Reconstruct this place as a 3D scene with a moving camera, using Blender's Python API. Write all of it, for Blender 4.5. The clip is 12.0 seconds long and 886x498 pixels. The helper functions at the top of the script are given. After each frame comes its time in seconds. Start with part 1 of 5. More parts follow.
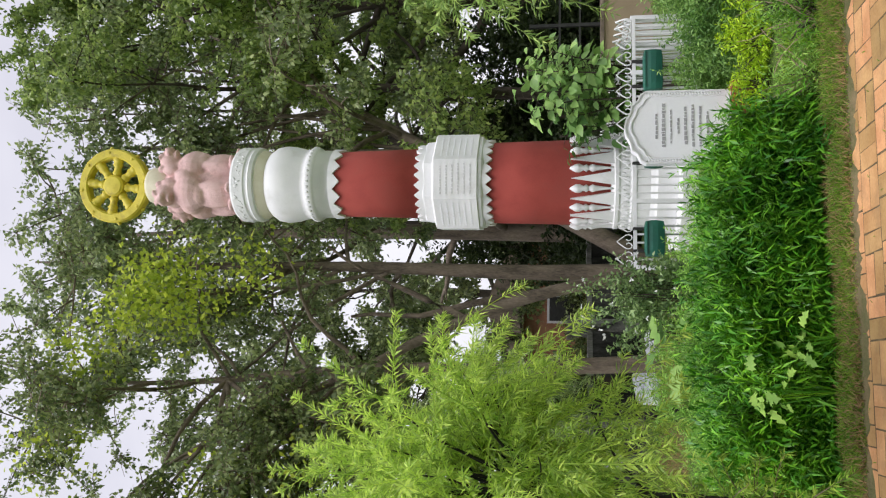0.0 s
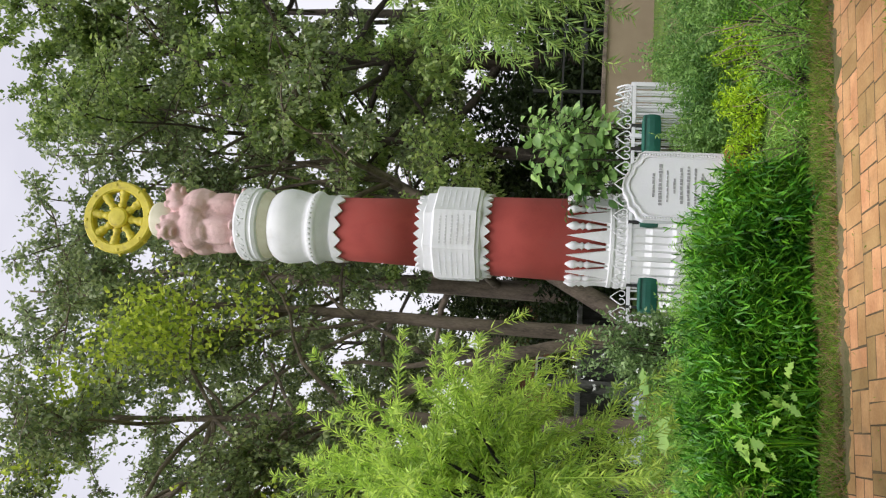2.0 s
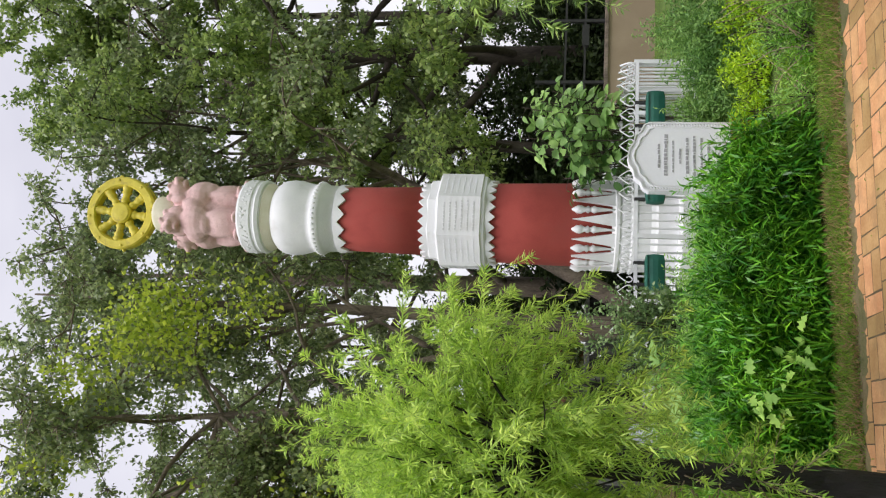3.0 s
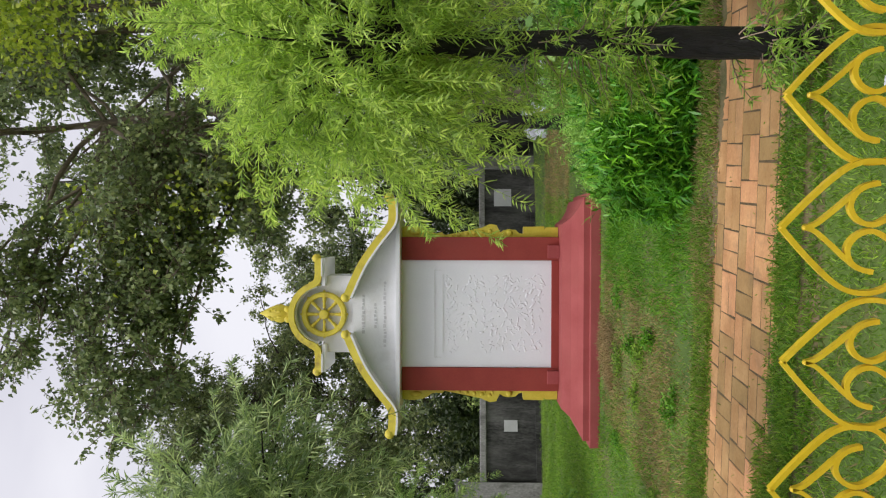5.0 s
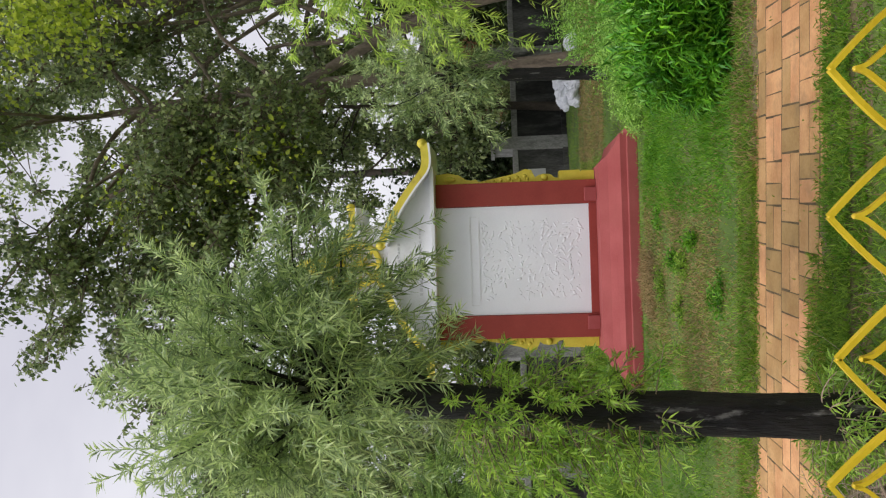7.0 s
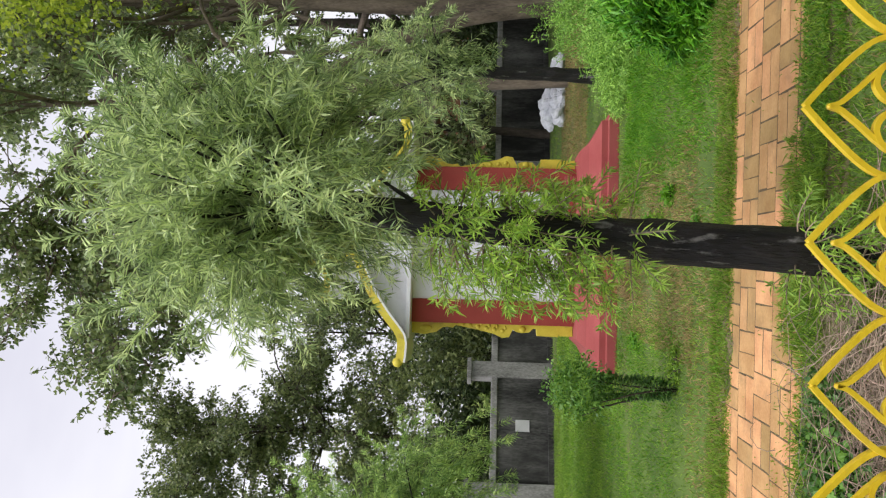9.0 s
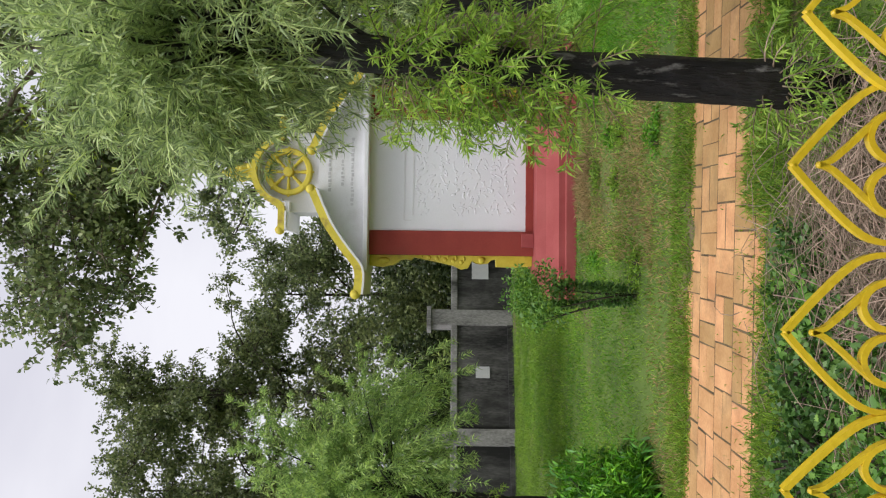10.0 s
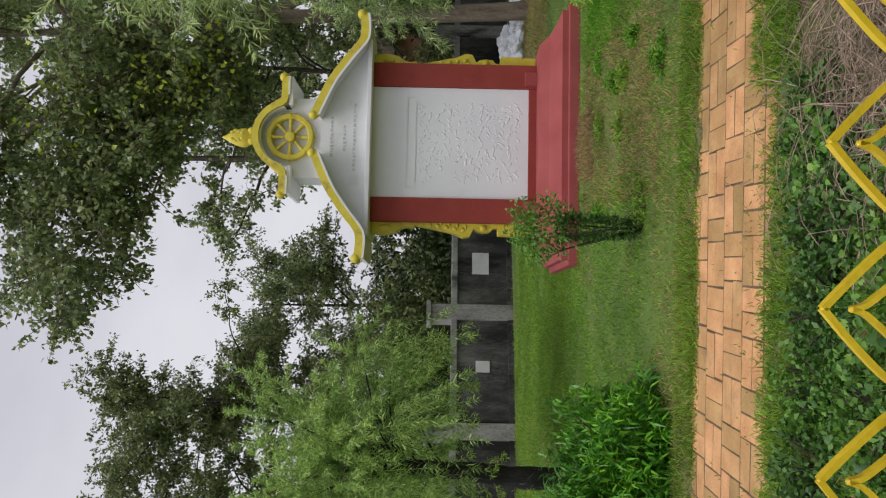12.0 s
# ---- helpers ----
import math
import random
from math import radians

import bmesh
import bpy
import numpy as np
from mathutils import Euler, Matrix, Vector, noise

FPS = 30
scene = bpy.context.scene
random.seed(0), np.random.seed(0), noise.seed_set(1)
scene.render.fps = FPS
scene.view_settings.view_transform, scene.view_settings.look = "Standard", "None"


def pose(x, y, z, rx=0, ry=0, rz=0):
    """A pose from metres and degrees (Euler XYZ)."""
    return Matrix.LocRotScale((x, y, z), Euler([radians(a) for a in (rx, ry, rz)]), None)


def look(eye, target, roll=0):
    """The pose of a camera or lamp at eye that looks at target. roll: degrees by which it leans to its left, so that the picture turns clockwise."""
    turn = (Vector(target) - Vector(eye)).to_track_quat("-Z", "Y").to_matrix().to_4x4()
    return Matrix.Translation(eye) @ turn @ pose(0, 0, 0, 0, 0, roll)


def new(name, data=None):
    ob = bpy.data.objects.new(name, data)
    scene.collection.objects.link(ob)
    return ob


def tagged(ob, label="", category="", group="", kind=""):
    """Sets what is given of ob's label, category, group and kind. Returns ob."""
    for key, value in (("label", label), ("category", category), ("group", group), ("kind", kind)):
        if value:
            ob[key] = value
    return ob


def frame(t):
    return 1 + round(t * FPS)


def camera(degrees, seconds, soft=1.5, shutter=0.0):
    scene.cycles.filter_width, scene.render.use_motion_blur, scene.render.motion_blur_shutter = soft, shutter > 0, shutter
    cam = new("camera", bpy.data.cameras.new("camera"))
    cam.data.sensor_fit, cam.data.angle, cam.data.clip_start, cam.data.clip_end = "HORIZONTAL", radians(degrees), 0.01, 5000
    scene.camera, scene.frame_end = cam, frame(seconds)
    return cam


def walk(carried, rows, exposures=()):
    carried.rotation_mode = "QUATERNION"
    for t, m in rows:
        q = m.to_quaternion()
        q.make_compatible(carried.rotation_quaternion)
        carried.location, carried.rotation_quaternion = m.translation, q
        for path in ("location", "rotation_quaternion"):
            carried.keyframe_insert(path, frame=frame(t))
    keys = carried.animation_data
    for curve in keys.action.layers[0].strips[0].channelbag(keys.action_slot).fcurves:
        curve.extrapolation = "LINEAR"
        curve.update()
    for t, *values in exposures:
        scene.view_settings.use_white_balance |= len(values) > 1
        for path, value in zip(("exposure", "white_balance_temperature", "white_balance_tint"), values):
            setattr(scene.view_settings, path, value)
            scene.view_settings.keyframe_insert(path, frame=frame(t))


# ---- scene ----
cam = camera(58.7, 12.0, soft=1.2)
PATH = [
    (0, (-0.087, 0.092, 1.493), (0.213, 2.045, 1.807), -89.7),
    (0.5, (-0.127, 0.095, 1.513), (0.219, 2.042, 1.813), -87.3),
    (1, (-0.149, 0.069, 1.522), (0.24, 2.007, 1.831), -86.3),
    (1.5, (-0.2, -0.008, 1.538), (0.21, 1.925, 1.842), -86.4),
    (2, (-0.271, -0.069, 1.534), (0.18, 1.857, 1.83), -87.0),
    (2.5, (-0.365, -0.017, 1.538), (0.122, 1.897, 1.852), -88.3),
    (2.7, (-0.436, 0.037, 1.544), (0.065, 1.947, 1.863), -88.1),
    (4.3, (-0.818, 0.124, 1.326), (-0.866, 2.117, 1.488), -90.8),
    (4.5, (-0.882, 0.15, 1.324), (-1.008, 2.141, 1.456), -91.2),
    (5, (-1.056, 0.224, 1.328), (-1.267, 2.212, 1.389), -89.9),
    (5.5, (-1.267, 0.196, 1.322), (-1.549, 2.176, 1.369), -89.6),
    (6, (-1.491, 0.15, 1.326), (-1.814, 2.12, 1.439), -91.6),
    (6.5, (-1.707, 0.233, 1.334), (-1.983, 2.206, 1.51), -92.5),
    (6.7, (-1.773, 0.245, 1.331), (-1.991, 2.226, 1.502), -92.2),
    (8.3, (-2.444, 0.276, 1.306), (-2.504, 2.272, 1.433), -91.1),
    (8.5, (-2.529, 0.309, 1.304), (-2.636, 2.304, 1.395), -88.8),
    (9, (-2.725, 0.282, 1.314), (-2.718, 2.28, 1.413), -88.5),
    (9.5, (-2.94, 0.294, 1.301), (-2.954, 2.293, 1.351), -87.8),
    (10, (-3.152, 0.421, 1.299), (-3.214, 2.42, 1.292), -89.3),
    (10.5, (-3.313, 0.426, 1.291), (-3.312, 2.426, 1.269), -91.0),
    (11, (-3.502, 0.348, 1.303), (-3.47, 2.348, 1.306), -91.0),
    (11.5, (-3.66, 0.412, 1.307), (-3.684, 2.411, 1.322), -90.4),
    (12, (-3.797, 0.481, 1.311), (-3.782, 2.481, 1.303), -88.8),
]
walk(cam, [(t, look(eye, target, roll)) for t, eye, target, roll in PATH], [(0.0, 0.77), (2.7, 0.77), (4.3, 0.6), (5.5, 0.57), (6.7, 0.5), (8.3, 0.82), (9.5, 0.74), (10.5, 0.48), (12.0, 0.3)])

# ---------------------------------------------------------------- light
world = bpy.data.worlds.new("overcast_sky")
scene.world = world
world.use_nodes = True
wn, wl = world.node_tree.nodes, world.node_tree.links
wn.clear()
w_out = wn.new("ShaderNodeOutputWorld")
w_bg = wn.new("ShaderNodeBackground")
w_sky = wn.new("ShaderNodeTexSky")
w_sky.sky_type = "NISHITA"
w_sky.sun_disc = False
w_sky.sun_elevation, w_sky.sun_rotation = radians(65), radians(208)
w_sky.dust_density, w_sky.air_density = 4.0, 1.2
w_co = wn.new("ShaderNodeTexCoord")
w_map = wn.new("ShaderNodeMapping")
w_map.inputs["Scale"].default_value = (1.0, 1.0, 2.6)
w_noise = wn.new("ShaderNodeTexNoise")
w_noise.inputs["Scale"].default_value, w_noise.inputs["Detail"].default_value = 1.7, 5.0
w_ramp = wn.new("ShaderNodeValToRGB")
w_ramp.color_ramp.elements[0].position, w_ramp.color_ramp.elements[0].color = 0.35, (4.6, 4.5, 5.1, 1)
w_ramp.color_ramp.elements[1].position, w_ramp.color_ramp.elements[1].color = 0.68, (6.4, 6.3, 6.7, 1)
w_mix = wn.new("ShaderNodeMix")
w_mix.data_type = "RGBA"
w_mix.inputs[0].default_value = 0.9
wl.new(w_co.outputs["Generated"], w_map.inputs["Vector"])
wl.new(w_map.outputs[0], w_noise.inputs["Vector"])
wl.new(w_noise.outputs[0], w_ramp.inputs[0])
wl.new(w_sky.outputs[0], w_mix.inputs[6])
wl.new(w_ramp.outputs[0], w_mix.inputs[7])
wl.new(w_mix.outputs[2], w_bg.inputs["Color"])
w_bg.inputs["Strength"].default_value = 0.1
wl.new(w_bg.outputs[0], w_out.inputs["Surface"])

sun = new("sun", bpy.data.lights.new("sun", "SUN"))
sun.data.energy, sun.data.angle, sun.data.color = 1.5, radians(35), (1.0, 0.97, 0.98)
sun.matrix_world = look((-4, -4.5, 18), (0, 3, 0))


# ---------------------------------------------------------------- materials
def material(name, low, high, scale=8.0, rough=0.7, bump=0.15, fine=60.0, metal=0.0, stain=None, stain_scale=1.2,
             stain_at=(0.5, 0.68), per_piece=0.0, through_light=0.0, coat=0.0, stretch=(1, 1, 1), world_space=True):
    """A surface with two scales of colour change, fine relief, stains with soft edges and, for pieces, a change from one to the next."""
    m = bpy.data.materials.new(name)
    m.use_nodes = True
    nt = m.node_tree
    n, l = nt.nodes, nt.links
    n.clear()
    out, bsdf = n.new("ShaderNodeOutputMaterial"), n.new("ShaderNodeBsdfPrincipled")
    geo = n.new("ShaderNodeNewGeometry")
    co = n.new("ShaderNodeTexCoord")
    mp = n.new("ShaderNodeMapping")
    mp.inputs["Scale"].default_value = stretch
    l.new(geo.outputs["Position"] if world_space else co.outputs["Object"], mp.inputs["Vector"])
    big, small = n.new("ShaderNodeTexNoise"), n.new("ShaderNodeTexNoise")
    big.inputs["Scale"].default_value, big.inputs["Detail"].default_value = scale, 5.0
    small.inputs["Scale"].default_value, small.inputs["Detail"].default_value = fine, 4.0
    for t in (big, small):
        l.new(mp.outputs[0], t.inputs["Vector"])
    add = n.new("ShaderNodeMath")
    add.operation = "MULTIPLY_ADD"
    l.new(small.outputs[0], add.inputs[0])
    add.inputs[1].default_value = 0.45
    l.new(big.outputs[0], add.inputs[2])
    ramp = n.new("ShaderNodeValToRGB")
    ramp.color_ramp.elements[0].position, ramp.color_ramp.elements[0].color = 0.5, (*low, 1)
    ramp.color_ramp.elements[1].position, ramp.color_ramp.elements[1].color = 0.95, (*high, 1)
    l.new(add.outputs[0], ramp.inputs[0])
    colour = ramp.outputs[0]
    if stain:
        st = n.new("ShaderNodeTexNoise")
        st.inputs["Scale"].default_value, st.inputs["Detail"].default_value, st.inputs["Roughness"].default_value = stain_scale, 7.0, 0.65
        l.new(mp.outputs[0], st.inputs["Vector"])
        sr = n.new("ShaderNodeValToRGB")
        sr.color_ramp.elements[0].position, sr.color_ramp.elements[1].position = stain_at
        l.new(st.outputs[0], sr.inputs[0])
        mx = n.new("ShaderNodeMix")
        mx.data_type = "RGBA"
        mx.inputs[7].default_value = (*stain, 1)
        l.new(sr.outputs[0], mx.inputs[0])
        l.new(colour, mx.inputs[6])
        colour = mx.outputs[2]
    if per_piece:
        hsv = n.new("ShaderNodeHueSaturation")
        info = n.new("ShaderNodeObjectInfo")
        tot = n.new("ShaderNodeMath")
        tot.operation = "ADD"
        l.new(info.outputs["Random"], tot.inputs[0])
        l.new(geo.outputs["Random Per Island"], tot.inputs[1])
        fr = n.new("ShaderNodeMath")
        fr.operation = "FRACT"
        l.new(tot.outputs[0], fr.inputs[0])
        v = n.new("ShaderNodeMapRange")
        v.inputs["To Min"].default_value, v.inputs["To Max"].default_value = 1 - per_piece, 1 + per_piece
        l.new(fr.outputs[0], v.inputs["Value"])
        l.new(v.outputs[0], hsv.inputs["Value"])
        h = n.new("ShaderNodeMapRange")
        h.inputs["To Min"].default_value, h.inputs["To Max"].default_value = 0.5 + per_piece * 0.045, 0.5 - per_piece * 0.045
        l.new(fr.outputs[0], h.inputs["Value"])
        l.new(h.outputs[0], hsv.inputs["Hue"])
        l.new(colour, hsv.inputs["Color"])
        colour = hsv.outputs[0]
    l.new(colour, bsdf.inputs["Base Color"])
    bsdf.inputs["Roughness"].default_value, bsdf.inputs["Metallic"].default_value = rough, metal
    bsdf.inputs["Coat Weight"].default_value = coat
    if bump:
        bp = n.new("ShaderNodeBump")
        bp.inputs["Strength"].default_value, bp.inputs["Distance"].default_value = bump, 0.02
        l.new(add.outputs[0], bp.inputs["Height"])
        l.new(bp.outputs[0], bsdf.inputs["Normal"])
    if through_light:
        tr, ms = n.new("ShaderNodeBsdfTranslucent"), n.new("ShaderNodeMixShader")
        ms.inputs[0].default_value = through_light
        l.new(colour, tr.inputs["Color"])
        l.new(bsdf.outputs[0], ms.inputs[1])
        l.new(tr.outputs[0], ms.inputs[2])
        l.new(ms.outputs[0], out.inputs["Surface"])
    else:
        l.new(bsdf.outputs[0], out.inputs["Surface"])
    return m


def leaf_material(name, low, high, spread=0.35, rough=0.5, light=0.3):
    return material(name, low, high, 1.3, rough, 0, 20, per_piece=spread, through_light=light)


M_GROUND = material("turf", (0.06, 0.108, 0.017), (0.135, 0.215, 0.035), 2.0, 0.95, 0.6, 90, stain=(0.17, 0.125, 0.065), stain_scale=1.1, stain_at=(0.54, 0.72))
M_VERGE = material("earthy_verge", (0.075, 0.085, 0.025), (0.18, 0.16, 0.07), 9, 0.95, 0.9, 90, stain=(0.25, 0.18, 0.1), stain_scale=2.6, stain_at=(0.46, 0.66))
M_BED = material("sandy_joint_soil", (0.06, 0.042, 0.02), (0.18, 0.13, 0.065), 9, 0.95, 0.5, 90)
M_BRICK = material("buff_clay_brick", (0.43, 0.225, 0.085), (0.62, 0.37, 0.16), 6, 0.85, 0.35, 70, stain=(0.31, 0.19, 0.085), stain_scale=5.5, stain_at=(0.52, 0.78), per_piece=0.3)
M_WHITE = material("white_painted_plaster", (0.66, 0.67, 0.68), (0.77, 0.775, 0.785), 3, 0.85, 0.3, 90, stain=(0.5, 0.49, 0.46), stain_scale=2.2, stain_at=(0.56, 0.85))
M_PANEL = material("white_panel_paint", (0.73, 0.74, 0.77), (0.8, 0.81, 0.84), 2, 0.6, 0.08, 70, stain=(0.66, 0.66, 0.66), stain_at=(0.55, 0.85))
M_RED = material("red_oxide_paint", (0.24, 0.035, 0.026), (0.31, 0.05, 0.037), 4, 0.88, 0.12, 70, stain=(0.2, 0.04, 0.03), stain_scale=2, stain_at=(0.52, 0.8))
M_PINKRED = material("faded_red_plinth_paint", (0.28, 0.05, 0.048), (0.37, 0.085, 0.08), 3, 0.85, 0.12, 80, stain=(0.33, 0.08, 0.07), stain_scale=2.4, stain_at=(0.52, 0.8))
M_YELLOW = material("yellow_gloss_paint", (0.6, 0.42, 0.012), (0.74, 0.54, 0.03), 9, 0.38, 0.2, 90, stain=(0.38, 0.24, 0.03), stain_scale=14, stain_at=(0.6, 0.78), coat=0.2)
M_OCHRE = material("weathered_yellow_paint", (0.55, 0.45, 0.03), (0.7, 0.59, 0.07), 7, 0.55, 0.25, 60, stain=(0.3, 0.2, 0.05), stain_scale=6, stain_at=(0.55, 0.75))
M_LION = material("pinkish_painted_cement", (0.6, 0.39, 0.38), (0.73, 0.51, 0.5), 5, 0.8, 0.5, 50, stain=(0.36, 0.22, 0.2), stain_scale=4, stain_at=(0.52, 0.75))
M_CREAM = material("cream_stained_paint", (0.62, 0.58, 0.42), (0.74, 0.71, 0.58), 5, 0.75, 0.2, 70)
M_INK = material("grey_engraved_lines", (0.46, 0.46, 0.47), (0.6, 0.6, 0.61), 9, 0.8, 0)
M_INK_DARK = material("dark_grey_lettering", (0.24, 0.24, 0.25), (0.4, 0.4, 0.41), 9, 0.8, 0)
M_BIN = material("dark_green_plastic", (0.012, 0.09, 0.065), (0.02, 0.13, 0.09), 6, 0.45, 0.05, 60)
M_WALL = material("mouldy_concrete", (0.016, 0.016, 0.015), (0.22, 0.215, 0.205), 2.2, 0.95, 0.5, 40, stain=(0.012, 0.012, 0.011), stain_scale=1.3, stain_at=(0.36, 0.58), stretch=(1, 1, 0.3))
M_PIER = material("grey_weathered_cement", (0.11, 0.107, 0.102), (0.5, 0.49, 0.47), 2, 0.95, 0.4, 50, stain=(0.05, 0.05, 0.045), stain_scale=2.0, stain_at=(0.5, 0.66), stretch=(1, 1, 0.4))
M_BEIGE = material("beige_wall_plaster", (0.27, 0.205, 0.135), (0.35, 0.275, 0.185), 2, 0.9, 0.2, 60)
M_IRON = material("black_iron", (0.012, 0.012, 0.012), (0.03, 0.03, 0.028), 9, 0.6, 0.2)
M_BAG = material("white_plastic_sacking", (0.55, 0.57, 0.62), (0.75, 0.77, 0.8), 6, 0.55, 0.4, 30)
M_NOTICE = material("pale_notice_board", (0.5, 0.5, 0.51), (0.62, 0.62, 0.63), 5, 0.7, 0)
M_BARK_DARK = material("wet_black_bark", (0.0015, 0.0015, 0.0014), (0.018, 0.015, 0.013), 22, 0.7, 1.6, 70, stain=(0.2, 0.195, 0.18), stain_scale=15, stain_at=(0.6, 0.68), stretch=(1, 1, 0.25))
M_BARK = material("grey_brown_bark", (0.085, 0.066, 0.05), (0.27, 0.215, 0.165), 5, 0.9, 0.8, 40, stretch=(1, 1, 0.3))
# darker copy of M_BARK, with the shade among the trees put into its colour
M_BARK_SHADE = material("shaded_brown_bark", (0.03, 0.024, 0.018), (0.09, 0.07, 0.055), 5, 0.9, 0.8, 40, stretch=(1, 1, 0.3))
M_TWIG = material("dry_twig", (0.16, 0.115, 0.08), (0.46, 0.36, 0.26), 20, 0.9, 0.2, per_piece=0.45)
M_STRAW = leaf_material("straw_grass", (0.253, 0.184, 0.08), (0.437, 0.322, 0.14), 0.35, 0.8, 0.2)
M_GRASS = leaf_material("lawn_blades", (0.145, 0.275, 0.023), (0.285, 0.465, 0.055), 0.4, 0.6, 0.4)
M_LIME_GRASS = leaf_material("lush_grass_blades", (0.081, 0.246, 0.008), (0.162, 0.392, 0.02), 0.35, 0.6, 0.3)
M_HEDGE = leaf_material("hedge_leaves", (0.04, 0.175, 0.01), (0.14, 0.41, 0.02), 0.5, 0.4, 0.08)
M_WILLOW_A = leaf_material("fresh_willow_leaves", (0.39, 0.58, 0.1), (0.61, 0.79, 0.18), 0.4, 0.5, 0.5)
M_WILLOW_B = leaf_material("grey_green_willow_leaves", (0.22, 0.34, 0.11), (0.57, 0.69, 0.33), 0.55, 0.42, 0.42)
# the darker of two fig colours: shade in the canopy is put into it
M_FIG = leaf_material("shaded_fig_leaves", (0.14, 0.195, 0.075), (0.3, 0.375, 0.145), 0.5, 0.33, 0.4)
M_FIG_OLIVE = leaf_material("olive_fig_leaves", (0.2, 0.29, 0.08), (0.37, 0.49, 0.14), 0.45, 0.4, 0.48)
M_FAR = leaf_material("far_leaves", (0.11, 0.15, 0.055), (0.25, 0.31, 0.11), 0.5, 0.45, 0.38)
# leaf colour kept near black to stand in for deep shade under the trees
M_SHADE = leaf_material("understory_leaves_in_shade", (0.022, 0.038, 0.011), (0.055, 0.09, 0.022), 0.45, 0.6, 0.3)
M_YSHRUB = leaf_material("yellow_green_shrub_leaves", (0.27, 0.478, 0.012), (0.486, 0.696, 0.03), 0.3, 0.5, 0.35)
M_FERN = leaf_material("feathery_shrub_leaves", (0.13, 0.28, 0.06), (0.29, 0.47, 0.125), 0.35, 0.5, 0.3)
M_BROAD = leaf_material("broad_fresh_leaves", (0.19, 0.36, 0.09), (0.35, 0.54, 0.17), 0.3, 0.4, 0.3)
M_SMALL = leaf_material("small_dark_leaves", (0.0473, 0.131, 0.025), (0.108, 0.232, 0.045), 0.4, 0.45, 0.25)
M_PALE = leaf_material("pale_weed_leaves", (0.21, 0.45, 0.075), (0.38, 0.62, 0.125), 0.3, 0.6, 0.3)
M_WILLOW_C = leaf_material("deep_willow_leaves", (0.22, 0.37, 0.09), (0.47, 0.65, 0.2), 0.5, 0.5, 0.4)
M_YOUNG = leaf_material("young_fig_leaves", (0.36, 0.47, 0.05), (0.58, 0.69, 0.1), 0.4, 0.4, 0.5)
# paler copy of M_FIG: the sky's sheen on the leaves is in its colour
M_FIG_PALE = leaf_material("sky_sheen_fig_leaves", (0.2, 0.265, 0.12), (0.38, 0.47, 0.2), 0.45, 0.33, 0.42)
M_SHOOT = leaf_material("green_trunk_shoot_leaves", (0.25, 0.46, 0.06), (0.48, 0.69, 0.125), 0.4, 0.5, 0.42)
M_WEED = leaf_material("low_weed_leaves", (0.07, 0.19, 0.025), (0.165, 0.34, 0.05), 0.4, 0.5, 0.25)
M_GREYLEAF = leaf_material("grey_green_shrub_leaves", (0.13, 0.23, 0.075), (0.27, 0.39, 0.15), 0.4, 0.45, 0.25)
M_FLOWER = leaf_material("white_petals", (0.7, 0.7, 0.68), (0.8, 0.8, 0.8), 0.1, 0.6, 0.2)


# ---------------------------------------------------------------- mesh helpers
def mesh_object(name, bm, mat, smooth=False):
    me = bpy.data.meshes.new(name)
    bmesh.ops.recalc_face_normals(bm, faces=bm.faces)
    bm.to_mesh(me)
    bm.free()
    me.materials.append(mat)
    if smooth:
        me.polygons.foreach_set("use_smooth", [True] * len(me.polygons))
    return new(name, me)


def part(name, bm, mat, parent, label="", smooth=False):
    ob = mesh_object(name, bm, mat, smooth)
    ob.parent = parent
    if label:
        ob["label"] = label
    return ob


def thing(name, m, label, category, group="", kind=""):
    ob = new(name)
    ob.matrix_world = m
    return tagged(ob, label, category, group, kind)


def box(bm, x0, x1, y0, y1, z0, z1, bevel=0.0, turn=None):
    r = bmesh.ops.create_cube(bm, size=1.0)
    vs = r["verts"]
    bmesh.ops.scale(bm, vec=(x1 - x0, y1 - y0, z1 - z0), verts=vs)
    bmesh.ops.translate(bm, vec=((x0 + x1) / 2, (y0 + y1) / 2, (z0 + z1) / 2), verts=vs)
    if bevel:
        es = list({e for v in vs for e in v.link_edges})
        r = bmesh.ops.bevel(bm, geom=es, offset=bevel, segments=2, affect="EDGES", profile=0.7)
        vs = list({v for f in r["faces"] for v in f.verts} | {v for v in vs if v.is_valid})
    if turn:
        bmesh.ops.transform(bm, matrix=turn, verts=vs)
    return vs


def one_box(*a, **k):
    bm = bmesh.new()
    box(bm, *a, **k)
    return bm


def lathe(profile, seg=32, bm=None, phase=0.0, closed=False):
    """A turned body: rows of radius and height."""
    bm = bm or bmesh.new()
    rings = []
    for r, z in profile:
        rings.append([bm.verts.new((r * math.cos(phase + 2 * math.pi * k / seg), r * math.sin(phase + 2 * math.pi * k / seg), z)) for k in range(seg)])
    for a, b in zip(rings, rings[1:] + ([rings[0]] if closed else [])):
        for k in range(seg):
            bm.faces.new((a[k], a[(k + 1) % seg], b[(k + 1) % seg], b[k]))
    if not closed:
        bm.faces.new(rings[0][::-1])
        bm.faces.new(rings[-1])
    return bm


def slab(points, y0, y1, bm=None):
    """A shape in x and z with its thickness along y."""
    bm = bm or bmesh.new()
    a = [bm.verts.new((x, y0, z)) for x, z in points]
    b = [bm.verts.new((x, y1, z)) for x, z in points]
    k = len(points)
    bm.faces.new(a)
    bm.faces.new(b[::-1])
    for i in range(k):
        bm.faces.new((a[i], b[i], b[(i + 1) % k], a[(i + 1) % k]))
    return bm


